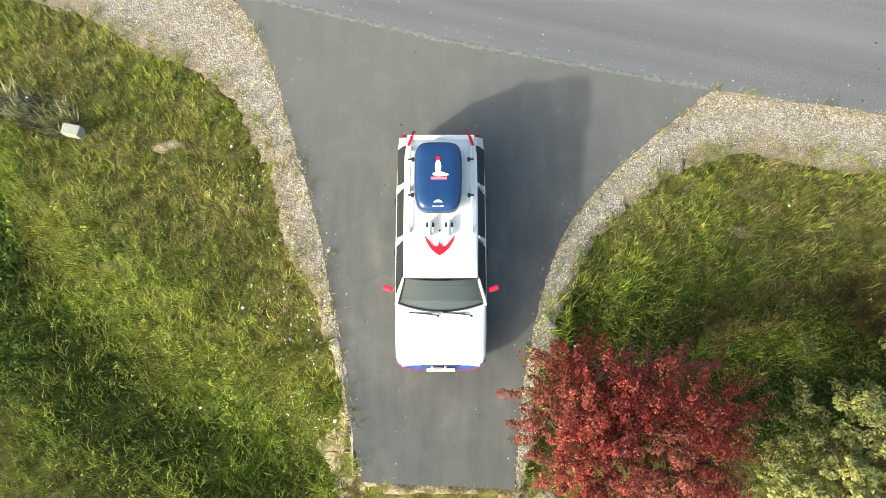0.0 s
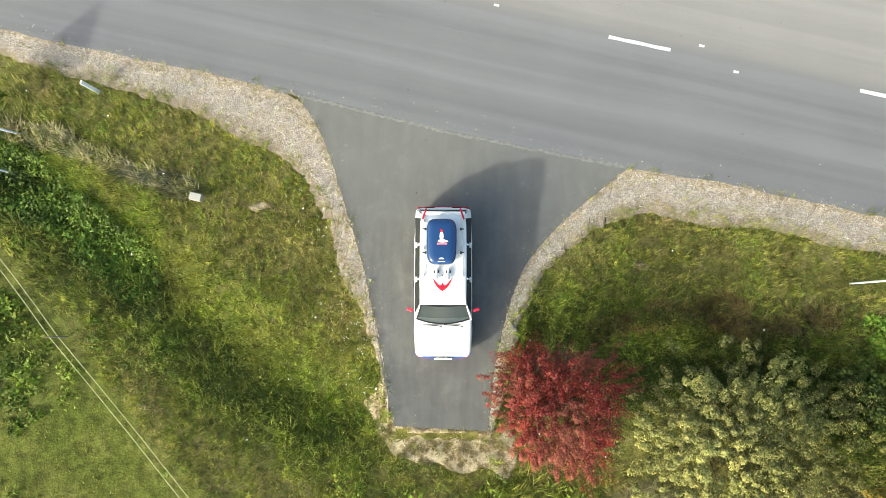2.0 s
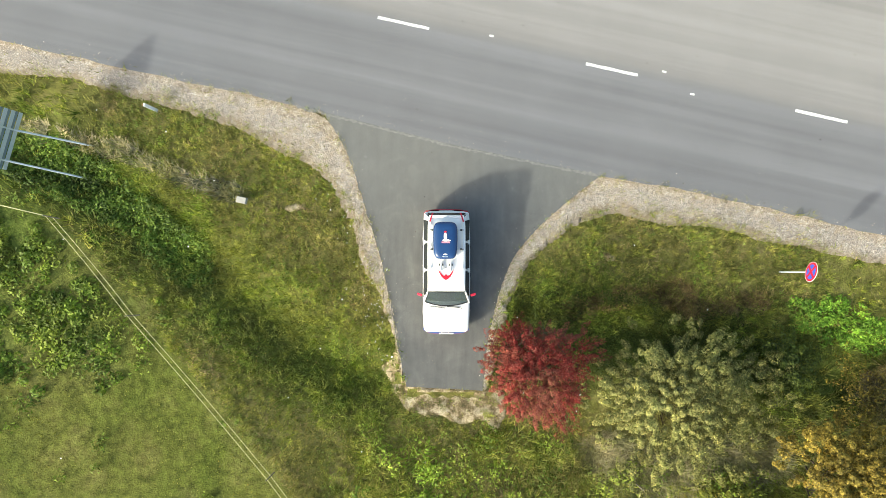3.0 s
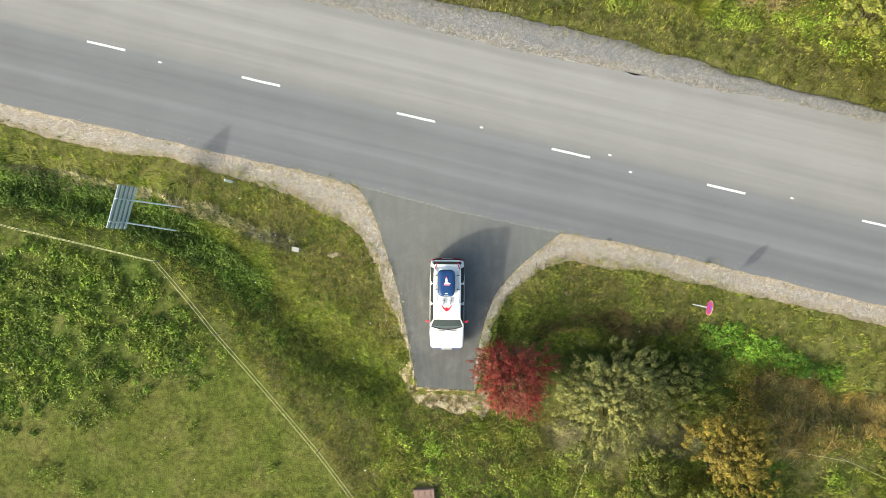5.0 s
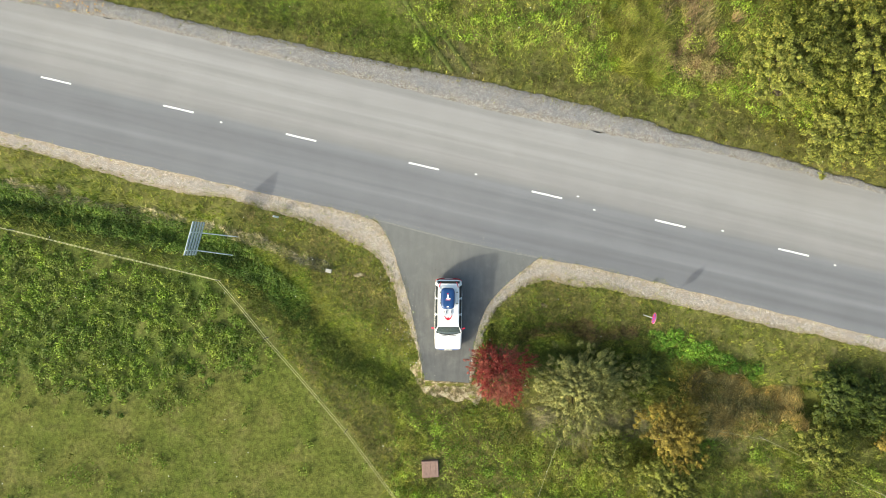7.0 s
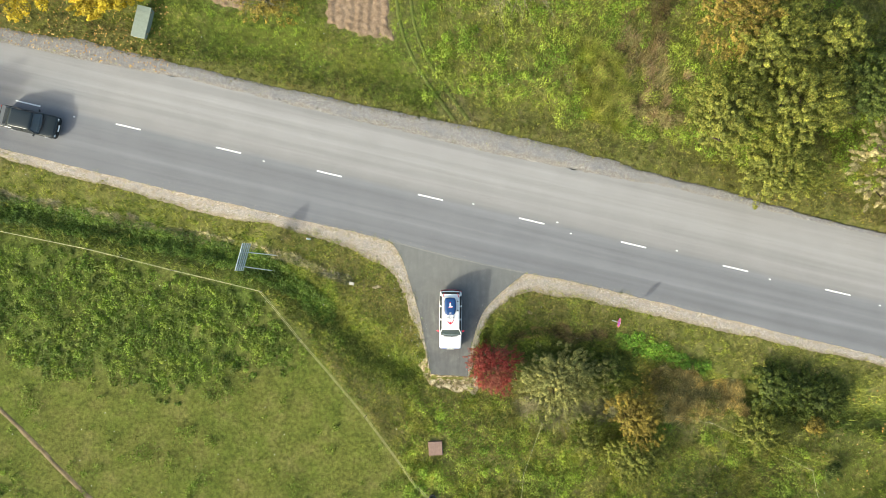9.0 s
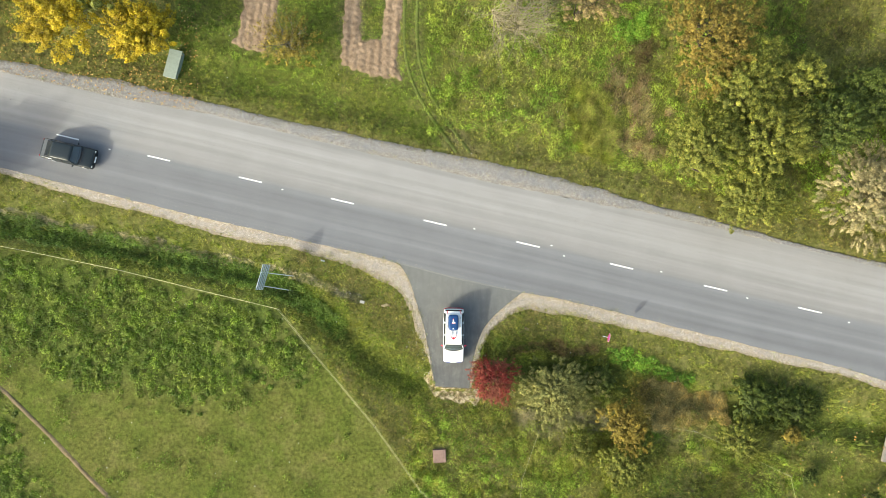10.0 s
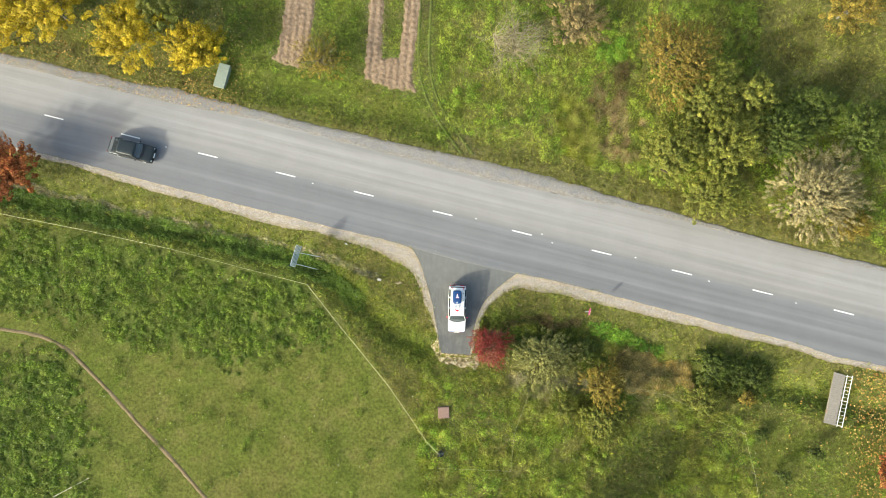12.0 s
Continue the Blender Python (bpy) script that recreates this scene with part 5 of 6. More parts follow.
# ---- things ----
WHITE = plain("white_car_paint", (0.80, 0.80, 0.80), 0.25, 0, 0.5, 0.03)
CREAM = plain("white_gloss_paint", (0.72, 0.72, 0.70), 0.5, 0, 0.4, 0.08)
REDP = plain("red_plastic", (0.66, 0.025, 0.06), 0.4)
BLUEP = plain("blue_stripe", (0.05, 0.10, 0.33), 0.4)
BLUEBOX = plain("deep_blue_gloss", (0.014, 0.048, 0.150), 0.14, 0, 0.6, 0.1, 2.0)
BLACKP = plain("black_plastic", (0.02, 0.02, 0.022), 0.5)
RUBBER = plain("tyre_rubber", (0.025, 0.025, 0.026), 0.85)
ALLOY = plain("alloy", (0.62, 0.63, 0.65), 0.4, 0.5)
CHROME = plain("chrome", (0.75, 0.76, 0.78), 0.15, 1.0)
ZINC = plain("galvanised_steel", (0.60, 0.66, 0.70), 0.5, 0.3, 0.5, 0.15, 12.0)
SEATC = plain("seat_cloth", (0.24, 0.22, 0.185), 0.9)
DASH = plain("dash_plastic", (0.10, 0.105, 0.11), 0.6)
PALE_GRILLE = plain("pale_grille", (0.55, 0.55, 0.55), 0.6)
STEEL_DARK = plain("steel_dark", (0.20, 0.26, 0.30), 0.5, 0.4)
LAMP = plain("lamp_lens", (0.75, 0.77, 0.78), 0.12, 0.2)
TAIL = plain("tail_lens", (0.40, 0.01, 0.012), 0.2)
DECAL_W = plain("white_decal", (0.82, 0.82, 0.82), 0.5, 0, 0.3, 0.02)
DECAL_R = plain("red_decal", (0.50, 0.012, 0.035), 0.5, 0, 0.3, 0.05)
PINK = plain("pink_decal", (0.70, 0.22, 0.30), 0.5, 0, 0.3, 0.05)
SIGN_BLUE = plain("sign_blue", (0.03, 0.10, 0.55), 0.4)
CONCRETE = plain("concrete", (0.38, 0.365, 0.33), 0.9, 0, 0.2, 0.2, 14.0)
DARKPAINT = plain("dark_green_car_paint", (0.018, 0.024, 0.026), 0.25, 0.2, 0.6, 0.1)
RUSTY = plain("rusty_steel", (0.25, 0.165, 0.135), 0.8, 0.2, 0.3, 0.35, 8.0)
CHEST = plain("grey_green_paint", (0.25, 0.285, 0.235), 0.55, 0, 0.4, 0.2, 5.0)
ROPE = plain("fence_tape", (0.52, 0.50, 0.26), 0.7)


def timber_material():
    n = Nodes("weathered_timber", 0.85, 0, 0.2)
    p = n.local()
    c = n.ramp(n.noise(9.0, 5.0, n.scaled(p, 1.0, 8.0), 0.6), (0.3, (0.16, 0.14, 0.12)), (0.7, (0.33, 0.30, 0.265)))
    return n.done(c, n.noise(30.0, 3.0, p), 0.3, 0.004)


TIMBER = timber_material()


def glass_material(name, tint, clear):
    n = Nodes(name, 0.03, 0, 0.6)
    n.b.inputs["Transmission Weight"].default_value = clear
    n.b.inputs["IOR"].default_value = 1.52
    return n.done(tint)


GLASS, TINTED = glass_material("car_glass", (0.17, 0.215, 0.24), 0.75), glass_material("tinted_glass", (0.035, 0.042, 0.045), 0.4)


def loft(sections, close=True):
    """A skin through rings of equal length."""
    bm = bmesh.new()
    rings = [[bm.verts.new(p) for p in s] for s in sections]
    n = len(rings[0])
    for a, b in zip(rings, rings[1:]):
        for k in range(n if close else n - 1):
            bm.faces.new((a[k], a[(k + 1) % n], b[(k + 1) % n], b[k]))
    if close:
        bm.faces.new(rings[0])
        bm.faces.new(list(reversed(rings[-1])))
    return bm


def pane(corners, thick=0.006):
    """A thin quadrilateral pane."""
    a = [Vector(c) for c in corners]
    nrm = (a[1] - a[0]).cross(a[3] - a[0]).normalized() * thick
    bm = bmesh.new()
    v = [bm.verts.new(c) for c in a] + [bm.verts.new(c + nrm) for c in a]
    for f in ((0, 1, 2, 3), (7, 6, 5, 4), (0, 4, 5, 1), (1, 5, 6, 2), (2, 6, 7, 3), (3, 7, 4, 0)):
        bm.faces.new([v[k] for k in f])
    return bm


def car(name, x, y, turn, label, paint, L=4.5, W=1.71, roof_rear=1.89, tail=2.08, estate=True):
    """A car, its front towards its own -y."""
    top = root(name, x, y, 0.0, turn, label, "car")
    h = W / 2
    f = L / 4.5
    stations = ((-2.17, .80, .66), (-2.13, .90, .72), (-2.02, .955, .765), (-1.6, .98, .82), (-1.16, .985, .885), (-1.05, .99, .915), (0, 1.0, .935), (1.2, .995, .945), (1.85, .97, .945), (2.06, .94, .93), (2.13, .90, .88), (2.15, .84, .8))
    secs = []
    for yy, w, zt in stations:
        w *= h
        half = [(w * .90, .20), (w * .985, .30), (w, .50), (w * .995, .66), (w * .975, zt - .05), (w * .94, zt - .012), (w * .86, zt + .004), (w * .45, zt + .020)]
        ring = [(px, yy * f, pz) for px, pz in half] + [(0, yy * f, zt + .026)] + [(-px, yy * f, pz) for px, pz in reversed(half)]
        secs.append(ring)
    body = part("body", loft(secs), paint, top, round_off=True)
    # bonnet joint, vents
    bm = bmesh.new()
    for s in (-1, 1):
        rod(bm, (s * h * .80, -1.12 * f, .908), (s * h * .78, -2.06 * f, .765), 0.003, sides=5)
    rod(bm, (-h * .78, -2.06 * f, .779), (h * .78, -2.06 * f, .779), 0.003, sides=5)
    part("bonnet_joint", bm, ALLOY if estate else BLACKP, body)
    for s in (-1, 1):
        bm = bmesh.new()
        box(bm, 0.46, 0.06, 0.008, pose(s * 0.26, -1.29 * f, .905, 8))
        part("air_intake", bm, PALE_GRILLE if estate else BLACKP, body)
    # cabin
    bm = bmesh.new()
    box(bm, W * .88, 3.0 * f, 0.02, pose(0, 0.5 * f, .965))
    box(bm, W * .84, 0.34, 0.06, pose(0, -0.86 * f, .985), 0.02)
    part("dashboard", bm, DASH, top)
    for sx in (-0.36, 0.36):
        bm = bmesh.new()
        box(bm, 0.48, 0.12, 0.34, pose(sx, 0.12 * f, 1.10, -14), 0.04)
        box(bm, 0.26, 0.09, 0.14, pose(sx, 0.17 * f, 1.30, -12), 0.03)
        part("front_seat", bm, SEATC, top)
    bm = bmesh.new()
    box(bm, 1.28, 0.14, 0.30, pose(0, 0.98 * f, 1.09, -14), 0.04)
    part("rear_seat", bm, SEATC, top)
    # roof
    rt, rb, zr = h * .755, h * .955, 1.40
    y0, y1 = -0.70 * f, roof_rear * f
    secs = []
    for k in range(9):
        t = k / 8
        yy = y0 + (y1 - y0) * t
        w = rt * (0.985 + 0.015 * math.sin(math.pi * t)) * (1 - 0.05 * max(0, t - 0.9) * 10)
        zc = zr + 0.035 * math.sin(math.pi * min(1, 0.25 + 0.75 * t)) - 0.03 * (t < 0.01)
        ring = [(w * 1.03, yy, zr - .045), (w * 1.02, yy, zr - .012), (w * .97, yy, zr + .008), (w * .6, yy, zc), (0, yy, zc + .012)]
        ring = ring + [(-a, b, c) for a, b, c in reversed(ring[:-1])]
        secs.append(ring)
    part("roof", loft(secs), paint, top, round_off=True)
    # windscreen, side and rear panes between the pillars
    zb, zt = .925, zr - .03
    base_y, rear_b = -1.09 * f, tail * f
    bm = bmesh.new()
    secs = []
    for k in range(9):
        t = -1 + k / 4
        bow = 0.14 * (1 - t * t)
        secs.append([(rb * .93 * t, base_y - bow, zb + .01), (rt * .97 * t, y0 - bow * .35, zt + .015)])
    part("windscreen", loft(secs, False), GLASS, top, round_off=True)
    bm = bmesh.new()
    for k in range(8):
        a, b = secs[k], secs[k + 1]
        rod(bm, Vector(a[0]) + Vector((0, 0, .016)), Vector(b[0]) + Vector((0, 0, .016)), .022, sides=6)
        rod(bm, Vector(a[1]) + Vector((0, -.006, .006)), Vector(b[1]) + Vector((0, -.006, .006)), .008, sides=6)
    for k in (0, 8):
        rod(bm, Vector(secs[k][0]) + Vector((0, 0, .012)), Vector(secs[k][1]) + Vector((0, 0, .012)), .022, sides=6)
    part("window_seal", bm, BLACKP, top)
    ys_b = [-0.98, -0.02, 0.08, 0.98, 1.08, tail - .22] if estate else [-0.98, 0.0, 0.1, 0.95]
    ys_t = [-0.60, 0.0, 0.09, 0.97, 1.06, roof_rear - .10] if estate else [-0.56, 0.02, 0.11, roof_rear - .1]
    for s in (-1, 1):
        for k in range(0, len(ys_b), 2):
            a, b, c, d = ys_b[k] * f, ys_b[k + 1] * f, ys_t[k + 1] * f, ys_t[k] * f
            q = [(s * rb * 1.0, a + .03, zb + .02), (s * rb * 1.0, b - .03, zb + .02), (s * (rt * 1.03), c - .02, zt - .01), (s * (rt * 1.03), d + .02, zt - .01)]
            part("side_window", pane(q if s < 0 else q[::-1]), TINTED, top)
        pil = [(-1.10, -0.70)] + [((ys_b[k] + ys_b[k + 1]) / 2, (ys_t[k] + ys_t[k + 1]) / 2) for k in range(1, len(ys_b) - 1, 2)] + ([] if estate else [(tail - .08, roof_rear - .04)])
        for k, (a, b) in enumerate(pil):
            va, vb = Vector((s * rb * .985, a * f, zb - .02)), Vector((s * rt * 1.01, b * f, zt))
            m = Matrix.Translation((va + vb) / 2) @ (vb - va).to_track_quat("Z", "Y").to_matrix().to_4x4()
            bm = bmesh.new()
            box(bm, 0.075 if abs((vb - va).y) < .5 else .06, .05, (vb - va).length, m @ pose(0, 0, 0, 0, 0, 90), 0.012)
            part("pillar", bm, paint, top)
        if estate:
            q = [(s * rb * 1.0, (tail - .24) * f, zb), (s * rb * .97, tail * f, zb), (s * rt * 1.0, roof_rear * f, zt), (s * rt * 1.03, (roof_rear - .13) * f, zt)]
            part("quarter_panel", pane(q if s < 0 else q[::-1], 0.035), paint, top)
    if estate:
        bm = bmesh.new()
        box(bm, rt * 1.9, .10, .028, pose(0, y1 + .01, zr - .004), .012)
        part("roof_spoiler", bm, paint, top)
    q = [(-rb * .85, rear_b, zb + .03), (rb * .85, rear_b, zb + .03), (rt * .86, y1 + .012, zt), (-rt * .86, y1 + .012, zt)]
    part("rear_window", pane(q), TINTED, top)
    # wheels
    for sx in (-1, 1):
        for yy in (-1.42 * f, 1.24 * f):
            bm = bmesh.new()
            rod(bm, (sx * (h - .19), yy, .30), (sx * (h - .005), yy, .30), .30, sides=28)
            w = part("wheel", bm, RUBBER, top)
            bm = bmesh.new()
            rod(bm, (sx * (h - .05), yy, .30), (sx * (h + .006), yy, .30), .19, .17, 20)
            part("rim", bm, ALLOY, w)
    # lamps, grille, handles, mirrors, wipers
    for s in (-1, 1):
        bm = bmesh.new()
        box(bm, .30, .06, .12, pose(s * h * .66, -2.14 * f, .63, -12, 0, s * -8), .015)
        part("headlight", bm, LAMP, top)
        bm = bmesh.new()
        box(bm, .14, .05, .34, pose(s * h * .80, 2.14 * f, .72), .015)
        part("tail_light", bm, TAIL, top)
        for yy in (-0.12, 0.85):
            bm = bmesh.new()
            box(bm, .025, .14, .03, pose(s * (h + .006), yy * f, .80), .008)
            part("door_handle", bm, BLACKP, top)
        bm = bmesh.new()
        px = -.05 if s < 0 else .55
        rod(bm, (px - .52, -1.255 * f, .985), (px - .10, -1.285 * f, .975), .012, sides=6)
        rod(bm, (px - .30, -1.272 * f, .985), (px, -1.305 * f, .965), .010, sides=6)
        rod(bm, (px, -1.315 * f, .93), (px, -1.315 * f, .975), .022, sides=8)
        part("wiper", bm, BLACKP, top)
        bm = bmesh.new()
        box(bm, .19, .09, .12, pose(s * (h + .09), -0.83 * f, 1.0, 0, s * 8, s * 18), .03)
        part("mirror", bm, REDP if estate else paint, top, "red mirror housing" if estate else "")
    bm = bmesh.new()
    box(bm, .72, .05, .10, pose(0, -2.16 * f, .63), .01)
    part("grille", bm, BLACKP, top)
    for nm, yy, m in (("front_bumper", -2.165, BLUEP if estate else paint), ("rear_bumper", 2.14, REDP if estate else paint)):
        bm = bmesh.new()
        secs = []
        for k in range(13):
            t = -1 + k / 6
            px = h * .965 * t
            py = yy * f + (1 if yy > 0 else -1) * (.04 - .13 * abs(t) ** 5)
            secs.append([(px, py - .05, .34), (px, py + .05, .34), (px, py + .05, .54), (px, py - .05, .54)])
        bump = part(nm, loft(secs), m, top, "blue front bumper" if estate and yy < 0 else "")
        if estate:
            secs = [[(a[0], a[1] + (0.012 if yy > 0 else -0.012), a[2] * .5 + (.20 if yy < 0 else .27)) for a in s] for s in secs]
            part("bumper_stripe", loft(secs), DECAL_R if yy < 0 else REDP, bump, "red stripe along the bumper")
    bm = bmesh.new()
    box(bm, .52, .02, .11, pose(0, -2.25 * f, .52, -22), .004)
    part("plate", bm, DECAL_W, top)
    bm = bmesh.new()
    box(bm, .52, .02, .11, pose(0, 2.215 * f, .50, 12), .004)
    part("plate", bm, DECAL_W, top)
    return top


wagon = car("estate_car", -0.055, 2.57, 0.0, "white estate car with red mirrors, parked on the driveway", WHITE)


def dress_wagon(top):
    for s in (-1, 1):
        bm = bmesh.new()
        rod(bm, (s * .555, .12, 1.475), (s * .555, 1.68, 1.475), .018, sides=10)
        for yy in (.14, .9, 1.66):
            box(bm, .04, .10, .06, pose(s * .555, yy, 1.445), .012)
        part("roof_rail", bm, CREAM, top)
        bm = bmesh.new()
        box(bm, .05, .30, .004, pose(s * .545, 1.86, 1.425, -12, s * 10, s * 14))
        box(bm, .05, .12, .004, pose(s * .50, 2.0, 1.395, -40, 0, s * 30))
        part("hazard_stripe", bm, DECAL_R, top, "red hazard stripe at the roof corner")
    for yy in (.76, 1.43):
        bm = bmesh.new()
        box(bm, 1.06, .045, .03, pose(0, yy, 1.505), .008)
        for s in (-1, 1):
            box(bm, .07, .05, .07, pose(s * .545, yy, 1.49), .012)
        bar = part("crossbar", bm, CREAM, top)
        for s in (-1, 1):
            bm = bmesh.new()
            box(bm, .05, .075, .05, pose(s * .50, yy, 1.52), .01)
            box(bm, .09, .03, .03, pose(s * .545, yy, 1.53), .008)
            part("clamp", bm, BLACKP, bar)
    # red wing-shaped decal on the roof
    bm = bmesh.new()
    for s in (-1, 1):
        outer = [(.275, .07), (.235, -.06), (.16, -.19), (.07, -.275), (0, -.315)]
        inner = [(.275, .07), (.19, -.045), (.115, -.135), (.055, -.165), (0, -.10)]
        o = [bm.verts.new((s * a - .02, b, 1.458 + .004 * (1 - a))) for a, b in outer]
        i = [bm.verts.new((s * a - .02, b, 1.458 + .004 * (1 - a))) for a, b in inner[1:]]
        i = [o[0]] + i
        for k in range(4):
            q = (o[k], o[k + 1], i[k + 1], i[k]) if k else (o[0], o[1], i[1])
            bm.faces.new(q)
    wing = part("roof_decal", bm, DECAL_R, top, "red wing-shaped decal")
    bm = bmesh.new()
    q = [bm.verts.new(v) for v in ((-.065, -.2, 1.470), (.025, -.2, 1.470), (-.02, -.06, 1.470))]
    bm.faces.new(q)
    part("badge", bm, DECAL_R, wing)
    for sx in (-.185, .145):
        bm = bmesh.new()
        rod(bm, (sx, .02, 1.525), (sx, .20, 1.525), .05, .03, 14)
        rod(bm, (sx, .20, 1.525), (sx, .30, 1.525), .03, .045, 12)
        horn = part("roof_horn", bm, ALLOY, top, "silver horn on the roof")
        bm = bmesh.new()
        box(bm, .15, .05, .03, pose(sx, .21, 1.50), .01)
        box(bm, .04, .05, .06, pose(sx + .05, .24, 1.50), .01)
        box(bm, .04, .05, .06, pose(sx - .05, .24, 1.50), .01)
        part("bracket", bm, BLACKP, horn)
    bm = bmesh.new()
    rod(bm, (-.02, .13, 1.45), (-.02, .13, 1.47), .018, sides=8)
    part("aerial", bm, BLACKP, top)
    bm = bmesh.new()
    box(bm, .16, .05, .02, pose(-.05, -2.235, .60), .006)
    box(bm, .05, .06, .05, pose(-.16, -2.21, .62), .01)
    box(bm, .05, .06, .05, pose(.08, -2.21, .62), .01)
    part("towing_eye", bm, ALLOY, top)


dress_wagon(wagon)


def roof_box():
    top = root("roof_box", -0.10, 2.57 + 1.06, 1.522, 0, "glossy blue roof box strapped on the estate car", "roof box")

    def ring(a, b, z, n=40, e=0.42, front=1.0):
        out = []
        for k in range(n):
            t = 6.28319 * k / n
            c, s = math.cos(t), math.sin(t)
            yy = b * math.copysign(abs(s) ** e, s)
            out.append((a * math.copysign(abs(c) ** e, c) * (1 - 0.05 * (yy < 0) * abs(yy / b)), yy, z))
        return out
    part("base", loft([ring(.40, .62, 0.0), ring(.425, .645, .05), ring(.425, .645, .09)]), BLACKP, top, "black lower shell", True)
    lid = part("lid", loft([ring(.425, .645, .094), ring(.42, .64, .15), ring(.395, .61, .21), ring(.34, .55, .25), ring(.22, .42, .268), ring(.05, .1, .275)]), BLUEBOX, top, round_off=True)
    bm = bmesh.new()
    for s in (-1, 1):
        secs = []
        for k in range(8):
            t = k / 7
            yy = .38 - .82 * t
            xx = s * (.20 - .05 * math.sin(math.pi * t))
            zz = .262 - .02 * t * t - .035 * (t > .93)
            secs.append([(xx - .02, yy, zz - .02), (xx - .008, yy, zz + .006 * math.sin(math.pi * t)), (xx + .008, yy, zz + .006 * math.sin(math.pi * t)), (xx + .02, yy, zz - .02)])
        b2 = loft(secs)
        me = bpy.data.meshes.new("tmp")
        b2.to_mesh(me)
        b2.free()
        bm.from_mesh(me)
        bpy.data.meshes.remove(me)
    part("rib", bm, BLUEBOX, lid)

    def disc(bm, cx, cy, rx, ry, z=.281):
        vs = [bm.verts.new((cx + rx * math.cos(6.283 * k / 20), cy + ry * math.sin(6.283 * k / 20), z - .09 * ((cx) ** 2 + .25 * cy ** 2))) for k in range(20)]
        bm.faces.new(vs)
    bm = bmesh.new()
    disc(bm, .02, .00, .12, .045)
    disc(bm, .0, .13, .055, .13, .282)
    disc(bm, .10, -.01, .09, .025, .2825)
    part("sticker", bm, DECAL_W, lid, "plain white sticker")
    bm = bmesh.new()
    disc(bm, .0, .29, .045, .035, .284)
    part("sticker", bm, DECAL_R, lid, "red round sticker")
    bm = bmesh.new()
    box(bm, .28, .05, .003, pose(.015, -.075, .280))
    part("lettering_bar", bm, PINK, lid, "pink bar of unreadable lettering")
    bm = bmesh.new()
    vs = [bm.verts.new((.10 * math.cos(3.1416 * k / 14), -.575 + .115 * math.sin(3.1416 * k / 14), .238 + .03 * math.sin(3.1416 * k / 14))) for k in range(15)]
    bm.faces.new(vs)
    part("sticker", bm, DECAL_W, lid, "white half-round sticker at the front")
    for s in (-1, 1):
        for yy in (-.42, .02, .45):
            bm = bmesh.new()
            box(bm, .012, .09, .04, pose(s * .428, yy, .10), .004)
            part("clip", bm, ALLOY, top)


roof_box()
car("sedan", -32.4, 17.3, 90 + ROAD_TURN, "dark green saloon car driving on the road", DARKPAINT, 4.55, 1.72, 1.15, 1.75, False)


def no_stopping_sign():
    top = root("road_sign", 12.35, 2.57, float(ground_z(12.35, 2.57)), ROAD_TURN, "round blue and red no-stopping sign on a steel pole", "road sign")
    bm = bmesh.new()
    rod(bm, (0, 0, -.05), (0, 0, 2.35), .03, sides=12)
    part("pole", bm, ZINC, top)
    bm = bmesh.new()
    rod(bm, (-.035, 0, 2.12), (-.045, 0, 2.12), .35, sides=40)
    disc = part("disc", bm, plain("sign_white", (0.72, 0.62, 0.64), 0.4), top)
    bm = bmesh.new()
    rod(bm, (-.0455, 0, 2.12), (-.050, 0, 2.12), .33, sides=40)
    part("rim", bm, DECAL_R, disc)
    bm = bmesh.new()
    rod(bm, (-.0505, 0, 2.12), (-.054, 0, 2.12), .255, sides=40)
    part("blue_field", bm, SIGN_BLUE, disc)
    for a in (45, -45):
        bm = bmesh.new()
        box(bm, .006, .52, .085, pose(-.056 - .002 * (a > 0), 0, 2.12, a))
        part("cross_bar", bm, DECAL_R, disc)
    for zz in (2.0, 2.28):
        bm = bmesh.new()
        box(bm, .03, .12, .05, pose(-.02, 0, zz), .005)
        part("clamp", bm, ZINC, top)


no_stopping_sign()


def road_board():
    """A sheet-steel board on two raked tubes, seen from its ribbed back."""
    top = root("road_board", -13.45, 6.6, float(ground_z(-13.45, 6.6)), 0, "ribbed grey steel road board on two raked tube legs, seen from behind", "sign board")
    o = top.matrix_world.translation
    bl, br, tl, trr = (Vector(p) - o for p in ((-15.08, 8.12, 1.20), (-15.62, 6.10, 1.20), (-15.26, 8.12, 2.66), (-15.76, 6.10, 2.72)))
    n = 9
    for k in range(n):
        t0, t1 = k / n, (k + 0.9) / n
        q = [bl.lerp(tl, t0), br.lerp(trr, t0), br.lerp(trr, t1), bl.lerp(tl, t1)]
        nrm = (q[1] - q[0]).cross(q[3] - q[0]).normalized() * (0.05 if k % 2 else 0.0)
        part("panel", pane([c + nrm for c in q], 0.03), ZINC if k % 2 == 0 else STEEL_DARK, top)
    for foot, t in (((-13.3, 7.25), .32), ((-13.55, 6.02), .85)):
        bm = bmesh.new()
        f = Vector((foot[0], foot[1], float(ground_z(*foot)) - .2)) - o
        a = bl.lerp(br, t)
        rod(bm, f, a + Vector((.04, 0, .25)), .035, sides=10)
        rod(bm, a + Vector((.06, 0, -.02)), tl.lerp(trr, t) + Vector((.06, 0, 0)), .03, sides=10)
        part("leg", bm, ZINC, top)


road_board()


